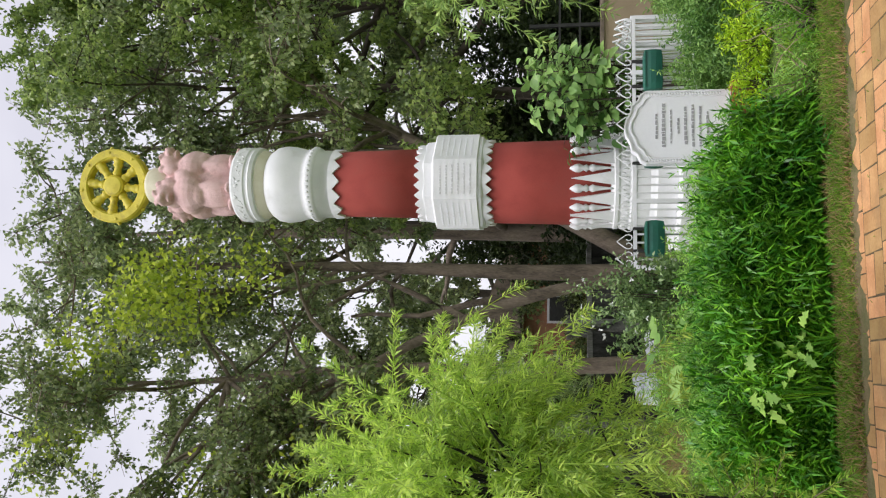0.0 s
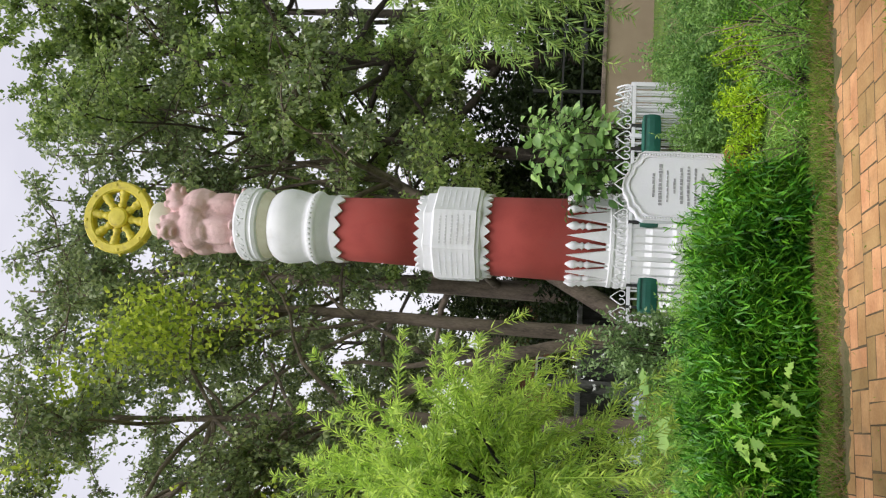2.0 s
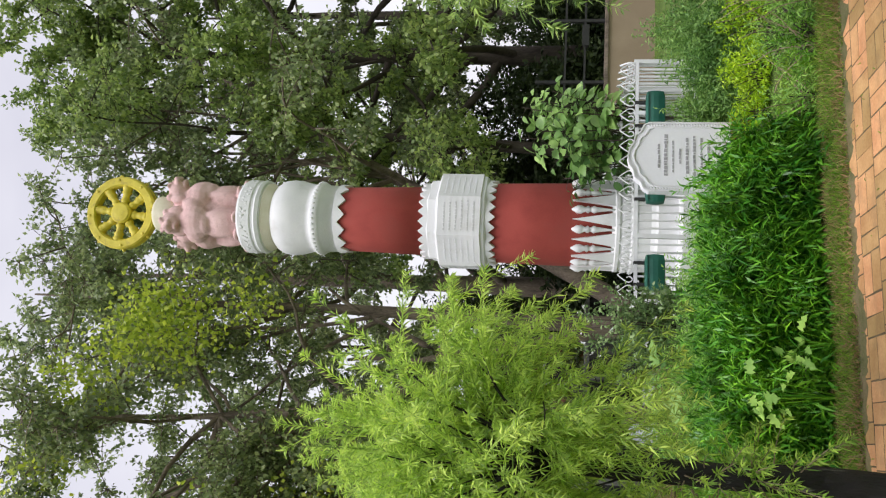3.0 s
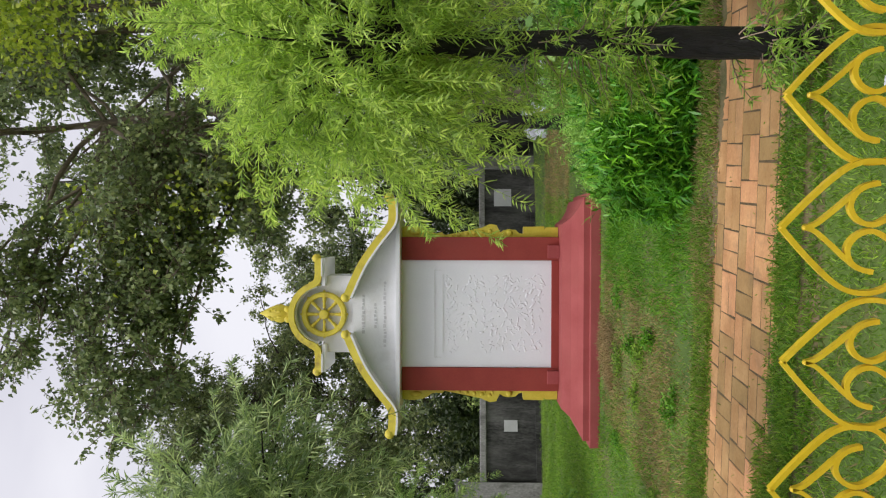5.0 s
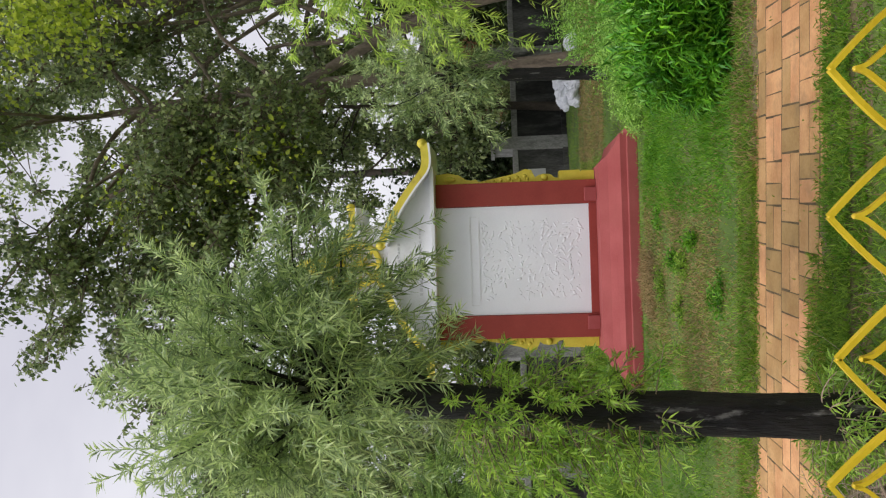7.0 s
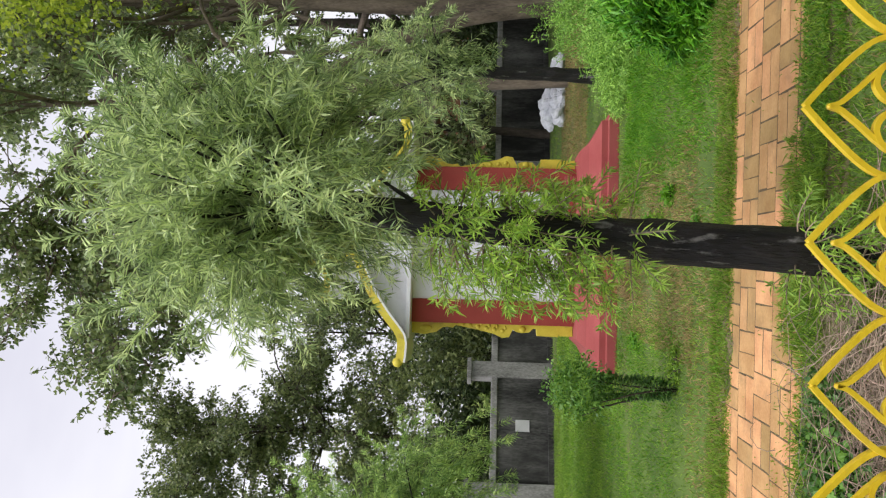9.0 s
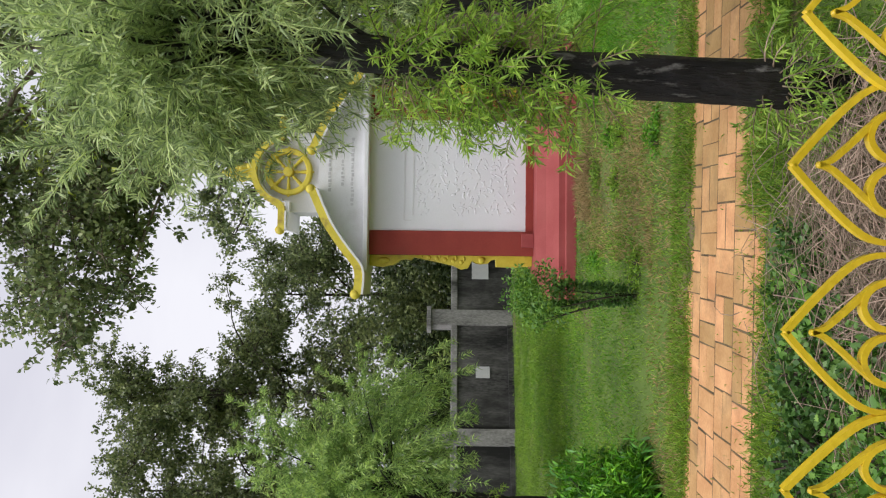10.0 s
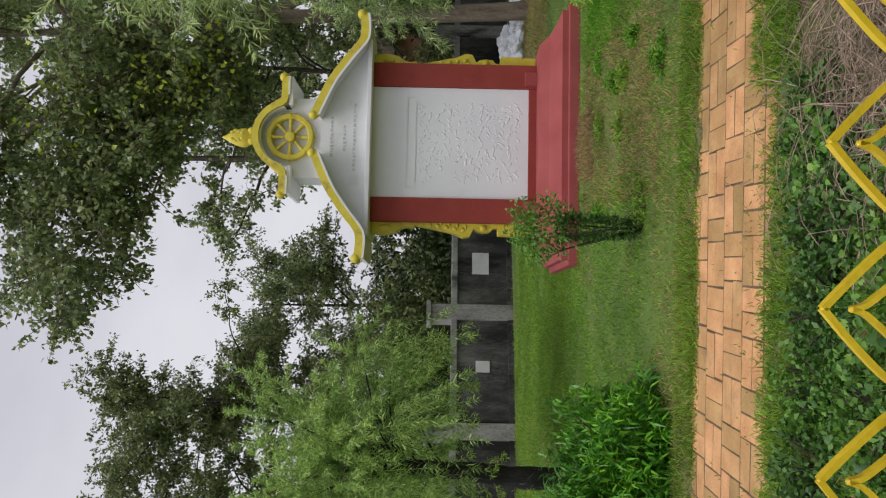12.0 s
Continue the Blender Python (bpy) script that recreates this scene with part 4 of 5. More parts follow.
def big_tree(x, y, height, r, lean, seed, leaf_mat, label, crown_from=0.3, spread=3.5, limbs=12, leaves=30000, leaf=0.13, wid=0.085, clump=0.75, bark=M_BARK, group="tall background trees", stems=1, reach_to=(), inner=4):
    """A tall tree: tapered stems, forking limbs and a crown of leafy clumps with gaps."""
    rng = np.random.default_rng(seed)
    root = thing("tree", pose(x, y, 0), label, "tree", group=group)
    wood = Soup()
    centres, sizes = [], []
    for st in range(stems):
        shift = np.array([rng.normal() * 0.25, rng.normal() * 0.2, 0]) * (st > 0)
        top = np.array([lean[0] + rng.normal() * 0.8 * st, lean[1] + rng.normal() * 0.6 * st, height * rng.uniform(0.85, 0.95)])
        trunk = limb(rng, np.array([0, 0, -0.1]) + shift, top, 0, 0.022, 14)
        for again in range(3):
            trunk[1:-1] = (trunk[:-2] + trunk[1:-1] + trunk[2:]) / 3
        rr = r * (0.65 if st else 1.0) * np.linspace(1, 0.12, 14)
        wood.tube(trunk, rr, 10)
        for k in range(limbs):
            f = crown_from + (0.97 - crown_from) * (k + rng.uniform(0, 1)) / limbs
            i = f * 13
            j = int(i)
            s = trunk[j] + (trunk[min(j + 1, 13)] - trunk[j]) * (i - j)
            a = rng.uniform(0, 2 * np.pi)
            reach = spread * (0.45 + 0.75 * np.sin(np.pi * min(1, (f - crown_from) / (1 - crown_from) * 0.8 + 0.2))) * rng.uniform(0.6, 1.05)
            e = s + np.array([np.cos(a) * reach, np.sin(a) * reach, reach * rng.uniform(0.15, 0.75)])
            if e[0] + x > 0.0 and e[1] + y < 11.9:
                e[1] = 2 * s[1] - e[1]
            ln = limb(rng, s, e, 0.06, 0.1, 9)
            wood.tube(ln, np.linspace(rr[j] * 0.5, 0.015, 9), 6)
            for m in range(5 if inner > 2 else 8):
                q = ln[rng.integers(inner, 9)]
                t = q + unit(rng, 1)[0] * np.array([1, 1, 0.6]) * spread * rng.uniform(0.15, 0.42)
                tw = limb(rng, q, t, 0.05, 0.1, 5)
                wood.tube(tw, np.linspace(0.02, 0.006, 5), 4)
                centres.append(t)
                sizes.append(clump * rng.uniform(0.5, 1.15))
            centres.append(e)
            sizes.append(clump * rng.uniform(0.6, 1.2))
    for k, goal in enumerate(reach_to):
        e = np.array(goal) - np.array([x, y, -0.35])
        s = trunk[5 + k % 5]
        ln = limb(rng, s, e, 0.08, 0.07, 9)
        wood.tube(ln, np.linspace(0.045, 0.01, 9), 6)
        for m in range(9):
            q = ln[rng.integers(5, 9)]
            t = q + unit(rng, 1)[0] * np.array([0.75, 0.75, 0.5]) * rng.uniform(0.2, 0.8)
            wood.tube(limb(rng, q, t, 0.05, 0.1, 5), np.linspace(0.014, 0.005, 5), 4)
            centres.append(t)
            sizes.append(clump * rng.uniform(0.55, 0.95))
    # each clump is a handful of twigs, each twig a spray of hanging leaves on long stalks
    centres, sizes = np.array(centres), np.array(sizes)
    per_clump = 8
    n = len(centres) * per_clump
    at = np.repeat(centres, per_clump, 0)
    long = np.repeat(sizes, per_clump) * rng.uniform(0.55, 1.25, n)
    way = unit(rng, n) * np.array([1.0, 1.0, 0.75]) + np.array([0, 0, 0.1])
    for c, v, size in zip(at, way, long):
        wood.tube(np.array([c, c + v * size * 0.55 + [0, 0, 0.03], c + v * size]), [0.009, 0.006, 0.003], 3)
    pick = rng.choice(n, leaves, p=long / long.sum())
    u = rng.uniform(0.2, 1.0, (leaves, 1))
    p = at[pick] + way[pick] * long[pick][:, None] * u + rng.normal(size=(leaves, 3)) * leaf * 0.5
    open_air = ~((p[:, 0] + x > 0.2) & (p[:, 1] + y < 11.3))
    p, pick, leaves = p[open_air], pick[open_air], int(open_air.sum())
    d = way[pick] * 0.35 + rng.normal(size=(leaves, 3)) * 0.5 + np.array([0, 0, -0.5])
    crown = Soup()
    crown.leaves(p, d, leaf * rng.uniform(0.55, 1.2, leaves), wid * rng.uniform(0.7, 1.15, leaves), rng, 0.3, 0.1, 0.36)
    wood.make("trunk", bark, root, smooth=True)
    crown.make("crown", leaf_mat, root)
    return root


L1 = "tall fig tree with grey-brown limbs and dark dense leaves"
L2 = "tall tree with olive-green leaves and pale trunk"
L3 = "distant dark tree against the white sky"
OVERHANG = ((-3.9, 11, 5.1), (-4.6, 11, 5.9), (-4.8, 11.2, 6.7), (-3.8, 11, 7.1), (-2.7, 11, 5.2), (-3.1, 11.2, 5.4), (-1.7, 11, 5.6), (-2.1, 11, 6.1), (-2.9, 11, 7.3), (-4.1, 11.2, 7.7), (-3.5, 11, 6.3), (-1.2, 11.2, 6.3), (-3.2, 10.8, 8.2), (-1.5, 11.8, 4.0), (-1.0, 11.6, 4.5), (-2.2, 12.0, 4.2), (-1.9, 11.6, 4.9), (-0.6, 11.8, 3.7), (-3.6, 11.0, 5.6), (-4.2, 11.0, 6.0), (-3.3, 11.0, 5.9), (-4.3, 11.1, 5.4))
REACH = {3: OVERHANG, 0: ((-1.6, 14, 8.4), (-0.4, 14, 9.6), (0.6, 14.2, 8.6), (1.6, 14, 9.9), (2.4, 14.4, 10.4), (0.2, 14, 10.8), (1.2, 14.2, 11.4)), 2: ((6.6, 15.5, 12.8), (7.6, 15.6, 13.4), (5.8, 15.4, 13.0), (8.4, 15.8, 12.8)), 1: ((4.2, 14.6, 11.2), (5.2, 14.8, 11.7), (3.2, 14.6, 11.7), (6.2, 15.0, 11.2), (2.2, 14.5, 11.5), (2.6, 14.6, 9.2), (3.4, 14.4, 10.2), (4.4, 14.6, 9.0), (2.4, 14.6, 7.6), (3.2, 14.4, 8.2), (5.2, 14.8, 10.3))}
for i, (x, y, h, r, lean, mt, lb, cf, spr, lm, nl, lf, bk, stn) in enumerate((
        (1.75, 14.6, 13.5, 0.17, (0.1, 0.2), M_FIG_PALE, L1, 0.36, 3.2, 12, 14000, 0.15, M_BARK, 1),
        (1.95, 15.3, 12.0, 0.2, (6.2, 0.3), M_FIG_PALE, L2, 0.4, 3.4, 14, 18000, 0.15, M_BARK, 1),
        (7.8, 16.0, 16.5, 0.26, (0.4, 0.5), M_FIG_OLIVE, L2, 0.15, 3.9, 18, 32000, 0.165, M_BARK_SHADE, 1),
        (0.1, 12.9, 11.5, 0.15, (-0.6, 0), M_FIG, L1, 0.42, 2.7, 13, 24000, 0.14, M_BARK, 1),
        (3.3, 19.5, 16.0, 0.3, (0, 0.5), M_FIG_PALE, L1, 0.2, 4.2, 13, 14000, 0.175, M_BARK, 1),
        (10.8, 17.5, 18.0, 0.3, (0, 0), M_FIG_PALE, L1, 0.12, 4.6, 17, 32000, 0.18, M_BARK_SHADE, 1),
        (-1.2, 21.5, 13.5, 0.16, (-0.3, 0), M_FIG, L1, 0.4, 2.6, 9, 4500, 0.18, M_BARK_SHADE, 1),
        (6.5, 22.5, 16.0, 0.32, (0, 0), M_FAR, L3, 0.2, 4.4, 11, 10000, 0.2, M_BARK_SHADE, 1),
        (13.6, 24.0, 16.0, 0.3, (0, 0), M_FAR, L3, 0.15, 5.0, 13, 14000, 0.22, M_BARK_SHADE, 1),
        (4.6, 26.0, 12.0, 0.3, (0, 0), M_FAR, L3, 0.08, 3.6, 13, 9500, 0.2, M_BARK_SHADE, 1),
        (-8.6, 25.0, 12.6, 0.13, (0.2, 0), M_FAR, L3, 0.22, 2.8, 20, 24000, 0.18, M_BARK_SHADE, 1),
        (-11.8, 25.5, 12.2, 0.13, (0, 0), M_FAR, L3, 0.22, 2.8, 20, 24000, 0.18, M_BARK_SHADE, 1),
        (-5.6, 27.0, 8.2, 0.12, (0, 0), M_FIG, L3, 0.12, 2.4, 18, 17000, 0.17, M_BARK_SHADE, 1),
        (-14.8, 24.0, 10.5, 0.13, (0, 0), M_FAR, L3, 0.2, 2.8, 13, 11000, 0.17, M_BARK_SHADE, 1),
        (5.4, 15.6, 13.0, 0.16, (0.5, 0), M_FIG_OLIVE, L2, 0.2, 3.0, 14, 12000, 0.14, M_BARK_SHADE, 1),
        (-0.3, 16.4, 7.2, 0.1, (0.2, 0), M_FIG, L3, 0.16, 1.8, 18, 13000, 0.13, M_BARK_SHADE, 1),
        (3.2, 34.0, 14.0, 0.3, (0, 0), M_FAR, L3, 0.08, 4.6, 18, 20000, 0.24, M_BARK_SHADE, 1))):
    fine = i in (3, 10, 11, 12, 13)
    lf, nl = lf * (0.64 if fine else 0.78), int(nl * (1.95 if i == 3 else 1.9 if fine else 1.3))
    one_tree = big_tree(x, y, h, r, lean, 40 + i, mt, lb, cf, spr, lm, nl, lf, lf * 0.7, 1.0 if i in (10, 11, 12, 13) else 0.72, bk, stems=stn, reach_to=REACH.get(i, ()), inner=1 if i in (10, 11, 12, 13) else 4)
    if i == 0:
        # a second, leaning stem from the same foot
        low_stem = Soup()
        rs = np.random.default_rng(301)
        bend = np.array([(-0.1, -0.3, -0.1), (-0.25, -0.5, 0.9), (-0.45, -0.6, 1.9), (-0.95, -0.6, 3.3), (-1.5, -0.6, 4.4), (-1.95, -0.7, 5.2), (-2.4, -0.7, 6.3), (-3.1, -0.8, 7.3), (-3.6, -0.9, 8.4)])
        u = np.linspace(0, 8, 33)
        bend = np.stack([np.interp(u, np.arange(9), bend[:, c]) for c in range(3)], 1)
        bend[2:-2] = (bend[:-4] + bend[1:-3] + bend[2:-2] + bend[3:-1] + bend[4:]) / 5
        low_stem.tube(bend, np.linspace(0.13, 0.04, 33), 10)
        low_stem.tube(limb(rs, bend[7], (-0.9, 0.2, 5.6), 0.02, 0.05, 9), np.linspace(0.085, 0.03, 9), 8)
        low_stem.tube(limb(rs, bend[12], (0.4, -0.2, 6.0), 0.02, 0.05, 9), np.linspace(0.07, 0.025, 9), 8)
        low_stem.make("stem", M_BARK, one_tree, "pale leaning second stem", smooth=True)
    if i == 3:
        # sprays of young yellow-green leaves
        spray = Soup()
        rs = np.random.default_rng(302)
        for cx, cz, k in ((0.95, 8.25, 340), (0.65, 7.6, 240), (1.25, 7.7, 180), (0.5, 8.6, 180), (-0.2, 9.3, 200), (-1.6, 9.6, 260), (-2.2, 6.9, 120), (1.3, 6.6, 160), (-1.8, 5.4, 70), (-1.25, 4.9, 60), (-2.4, 6.1, 60)):
            k = int(k * 1.7)
            q = np.array([cx * 0.93, -1.5, cz - 0.3]) + rs.normal(size=(k, 3)) * np.array([0.33, 0.3, 0.28])
            spray.leaves(q, rs.normal(size=(k, 3)) + [0, 0, -0.4], 0.1 * rs.uniform(0.6, 1.2, k), 0.07, rs, 0.35, 0.1, 0.4)
        spray.make("young_leaves", M_YOUNG, one_tree, "yellow-green young leaves")


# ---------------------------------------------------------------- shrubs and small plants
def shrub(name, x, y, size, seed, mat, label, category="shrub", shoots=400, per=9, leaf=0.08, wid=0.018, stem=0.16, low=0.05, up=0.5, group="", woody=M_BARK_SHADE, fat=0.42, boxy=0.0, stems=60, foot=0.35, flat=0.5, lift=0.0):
    """A mound of leafy shoots inside a rounded body of the given half widths and height."""
    rng = np.random.default_rng(seed)
    root = thing(name, pose(x, y, 0), label, category, group=group)
    ax, ay, h = size
    d = unit(rng, shoots)
    if not lift:
        d[:, 2] = np.abs(d[:, 2]) * 1.1 - 0.12
    rad = rng.uniform(0.35, 1.0, (shoots, 1)) ** 0.45
    if boxy:
        d[:, :2] = np.sign(d[:, :2]) * np.abs(d[:, :2]) ** (1 - boxy)
    rough = 0.86 + 0.22 * np.sin(d[:, :1] * 7 + seed) * np.cos(d[:, 1:2] * 6 + 1.3 * seed)
    s = d * rad * rough * np.array([ax, ay, h])
    s[:, 2] = np.clip(s[:, 2] + lift, low, None)
    out = d * np.array([1, 1, 0.8]) + np.array([0, 0, up]) + rng.normal(size=(shoots, 3)) * 0.3
    out /= np.linalg.norm(out, axis=1, keepdims=True)
    t = np.linspace(0.0, 1, per)[None, :, None]
    p = (s[:, None] + out[:, None] * stem * (t - 0.6)).reshape(-1, 3)
    k = len(p)
    dirs = np.repeat(out, per, 0) * 0.7 + unit(rng, k) * 0.9
    p[:, 2] = np.maximum(p[:, 2], 0.01)
    leaves = Soup()
    leaves.leaves(p, dirs, leaf * rng.uniform(0.6, 1.15, k), wid * rng.uniform(0.75, 1.2, k), rng, flat, 0.22, fat)
    wood = Soup()
    for j in rng.choice(shoots, min(stems, shoots), replace=False):
        wood.tube(limb(rng, (s[j, 0] * foot, s[j, 1] * foot, -0.02), s[j], 0.1, 0.05, 5), np.linspace(0.008, 0.003, 5), 4)
    tagged(wood.make("stem", woody, root), kind="stuff")
    leaves.make("foliage", mat, root)
    return root


HEDGE = "dense bright green hedge shrub with lance-shaped leaves"
for i, (x, y, ax, ay, h) in enumerate(((1.15, 5.35, 0.62, 0.66, 0.72), (0.45, 5.35, 0.66, 0.68, 0.75), (-0.25, 5.35, 0.66, 0.68, 0.72), (-0.88, 5.35, 0.62, 0.64, 0.6))):
    shrub("hedge_shrub", x, y, (ax, ay, h), 60 + i, M_HEDGE, HEDGE, "shrub", 1900, 11, 0.118, 0.0155, 0.17, up=0.75, flat=0.86, boxy=0.2, group="hedge beside the path")
shrub("hedge_shrub", -5.27, 5.33, (0.8, 0.66, 0.63), 66, M_HEDGE, HEDGE, "shrub", 1800, 11, 0.105, 0.0155, 0.16, up=0.75, flat=0.86, boxy=0.2, group="hedge beside the path")
shrub("hedge_shrub", -6.35, 5.4, (0.7, 0.62, 0.6), 67, M_HEDGE, HEDGE, "shrub", 1000, 11, 0.1, 0.0155, 0.16, up=0.75, flat=0.86, boxy=0.2, group="hedge beside the path")

shrub("shrub", 2.48, 6.05, (0.26, 0.26, 0.4), 71, M_YSHRUB, "low yellow-green shrub beside the plaque", "shrub", 260, 8, 0.045, 0.014, 0.1)
shrub("shrub", 2.12, 6.12, (0.24, 0.2, 0.3), 73, M_YSHRUB, "low yellow-green shrub before the plaque", "shrub", 220, 8, 0.045, 0.014, 0.1)
shrub("shrub", 2.98, 6.1, (0.34, 0.3, 0.42), 72, M_YSHRUB, "yellow-green shrub on the lawn edge", "shrub", 260, 8, 0.045, 0.014, 0.1)
for i, (x, y, ax, ay, h) in enumerate(((2.78, 6.7, 0.36, 0.34, 0.68), (3.25, 7.0, 0.45, 0.4, 0.82), (2.75, 7.4, 0.36, 0.3, 0.62), (3.6, 7.4, 0.5, 0.4, 0.9), (3.45, 6.4, 0.42, 0.36, 0.6), (4.1, 6.9, 0.5, 0.5, 0.9))):
    shrub("shrub", x, y, (ax, ay, h), 75 + i, M_FERN, "feathery green shrub near the white fence", "shrub", 420, 12, 0.058, 0.016, 0.2, group="feathery shrubs", woody=M_FERN)
for i, (x, y, ax, ay, h) in enumerate(((0.15, 7.0, 0.55, 0.5, 0.95), (-0.5, 7.2, 0.5, 0.5, 0.6), (0.9, 6.8, 0.5, 0.4, 0.75), (1.5, 7.3, 0.4, 0.3, 0.5), (-1.0, 7.9, 0.45, 0.5, 0.3), (-0.72, 7.7, 0.5, 0.45, 0.5), (-0.3, 8.5, 0.55, 0.45, 0.95), (0.3, 6.4, 0.6, 0.3, 0.8))):
    shrub("shrub", x, y, (ax, ay, h), 82 + i, M_PALE, "pale green feathery weeds behind the hedge", "weeds", 520, 11, 0.05, 0.012, 0.16, group="pale weeds", woody=M_PALE)
ws = shrub("shrub", 0.55, 7.3, (0.6, 0.45, 1.5), 88, M_GREYLEAF, "grey-green small-leaved shrub with white flowers", "shrub", 900, 10, 0.052, 0.027, 0.18)
rng = np.random.default_rng(89)
fl = Soup()
d = unit(rng, 26)
d[:, 2] = np.abs(d[:, 2])
d[:, 1] = -np.abs(d[:, 1])
for q in d * np.array([0.58, 0.45, 1.45]):
    fl.leaves(np.repeat(q[None], 5, 0), unit(rng, 5), 0.028, 0.018, rng)
tagged(fl.make("blossom", M_FLOWER, ws, "tiny white flowers"), kind="stuff")
sapling = shrub("sapling", -3.6, 5.6, (0.25, 0.23, 0.24), 91, M_WEED, "small bushy sapling in front of the memorial board", "sapling", 210, 9, 0.036, 0.017, 0.13, low=0.3, stems=4, foot=0.02, lift=0.64)
rng = np.random.default_rng(92)
stem_leaves = Soup()
h = rng.uniform(0.03, 0.55, 1700)
a = rng.uniform(0, 2 * np.pi, 1700)
r = rng.uniform(0.01, 0.06, 1700) + 0.06 * h
q = np.stack([np.cos(a) * r, np.sin(a) * r, h], 1)
stem_leaves.leaves(q, np.stack([np.cos(a), np.sin(a), rng.uniform(-0.3, 0.8, 1700)], 1), 0.034 * rng.uniform(0.6, 1.1, 1700), 0.015, rng, 0.5, 0.2)
stem_leaves.make("stem_foliage", M_SMALL, sapling)


def broad_plant(name, x, y, height, spread, count, leaf, wid, seed, mat, label, category, low=0.4, lobed=True, stems=0, group=""):
    """A plant of large separate leaves, on stalks from the foot or along a few woody stems."""
    rng = np.random.default_rng(seed)
    root = thing(name, pose(x, y, 0), label, category, group=group)
    stalk, blades = Soup(), Soup()
    p, d = [], []
    lines = []
    for k in range(stems):
        a = 2 * np.pi * (k + rng.uniform(-0.3, 0.3)) / stems
        r = spread * rng.uniform(0.3, 0.85)
        ln = limb(rng, (np.cos(a) * 0.08, np.sin(a) * 0.08, -0.02), (np.cos(a) * r, np.sin(a) * r, height * rng.uniform(0.75, 1.0)), 0.05, 0.05, 9)
        stalk.tube(ln, np.linspace(0.013, 0.004, 9), 6)
        lines.append(ln)
    for k in range(count):
        a = rng.uniform(0, 2 * np.pi)
        if stems:
            ln = lines[rng.integers(stems)]
            i = rng.uniform(low, 1.0) * 8
            j = min(int(i), 7)
            s = ln[j] + (ln[j + 1] - ln[j]) * (i - j)
            e = s + np.array([np.cos(a), np.sin(a), rng.uniform(0.0, 0.7)]) * rng.uniform(0.05, 0.16)
            stalk.tube(np.array([s, (s + e) / 2 + [0, 0, 0.008], e]), [0.003, 0.0025, 0.002], 4)
        else:
            e = np.array([np.cos(a) * spread * rng.uniform(0.2, 1), np.sin(a) * spread * rng.uniform(0.2, 1), height * rng.uniform(low, 1.0)])
            stalk.tube(limb(rng, (0, 0, -0.02), e, 0.08, 0.05, 5), np.linspace(0.004, 0.0015, 5) * min(1, leaf * 9), 5)
        p.append(e)
        d.append(np.array([np.cos(a), np.sin(a) - 0.25, rng.uniform(-0.7, 0.3)]))
    p, d = np.array(p), np.array(d)
    n = len(p)
    ln = leaf * rng.uniform(0.5, 1.15, n)
    dn = d / np.linalg.norm(d, axis=1, keepdims=True)
    s = np.cross(dn, np.array([0, -0.5, 0.9]) + rng.normal(size=(n, 3)) * 0.4)
    s /= np.linalg.norm(s, axis=1, keepdims=True)
    nm = np.cross(s, dn)
    w = wid * ln / leaf
    row = lambda f, g, h: p + dn * (ln * f)[:, None] + s * (w * g)[:, None] + nm * (w * h)[:, None]
    along = (0, 0.12, 0.26, 0.42, 0.58, 0.74, 0.88, 1.0)
    half = (0.02, 0.44, 0.2, 0.5, 0.2, 0.36, 0.12, 0.005) if lobed else (0.02, 0.3, 0.45, 0.5, 0.44, 0.31, 0.15, 0.005)
    v = []
    for f, g in zip(along, half):
        bow = -0.35 * f * f
        v += [row(f, 0, bow), row(f + (0.06 if lobed else 0), g, bow + 0.22 * g), row(f + (0.06 if lobed else 0), -g, bow + 0.22 * g)]
    q = []
    for k in range(7):
        q += [[3 * k, 3 * k + 1, 3 * k + 4, 3 * k + 3], [3 * k, 3 * k + 3, 3 * k + 5, 3 * k + 2]]
    blades.add(np.stack(v, 1), np.arange(n)[:, None, None] * 24 + np.array(q)[None])
    tagged(stalk.make("stalk", M_BARK_SHADE if stems else M_HEDGE, root), kind="stuff")
    blades.make("leaves", mat, root)
    return root


broad_plant("broadleaf_shrub", 3.25, 8.95, 2.1, 0.62, 430, 0.165, 0.115, 101, M_BROAD, "broad-leaved green shrub behind the white fence", "shrub", 0.42, False, 12)
broad_plant("broadleaf_shrub", 3.05, 9.4, 1.75, 0.6, 300, 0.17, 0.11, 102, M_SMALL, "darker broad-leaved shrub behind the white fence", "shrub", 0.3, False, 10)
broad_plant("large_leaf_plant", 0.1, 6.3, 0.86, 0.2, 6, 0.3, 0.17, 103, M_FERN, "plant with a few very large lobed pale green leaves", "plant", 0.7)
broad_plant("weed", -0.15, 4.74, 0.5, 0.16, 14, 0.1, 0.085, 104, M_PALE, "lobed pale weed against the hedge", "weed", 0.55)
broad_plant("weed", 0.14, 4.7, 0.34, 0.13, 12, 0.1, 0.085, 105, M_PALE, "lobed pale weed against the hedge", "weed", 0.5)
for i, (x, y) in enumerate(((-3.5, 2.7), (-3.68, 2.5), (-3.9, 2.75), (-4.1, 2.55), (-4.3, 2.3), (-3.45, 3.0), (-4.45, 2.75), (-3.3, 2.2))):
    broad_plant("weed", x, y, 0.16, 0.17, 64, 0.034, 0.027, 160 + i, M_WEED if i % 3 else M_SMALL, "low weed with small lobed leaves", "weed", 0.35, i % 2 == 0, group="leafy weeds by the fence")
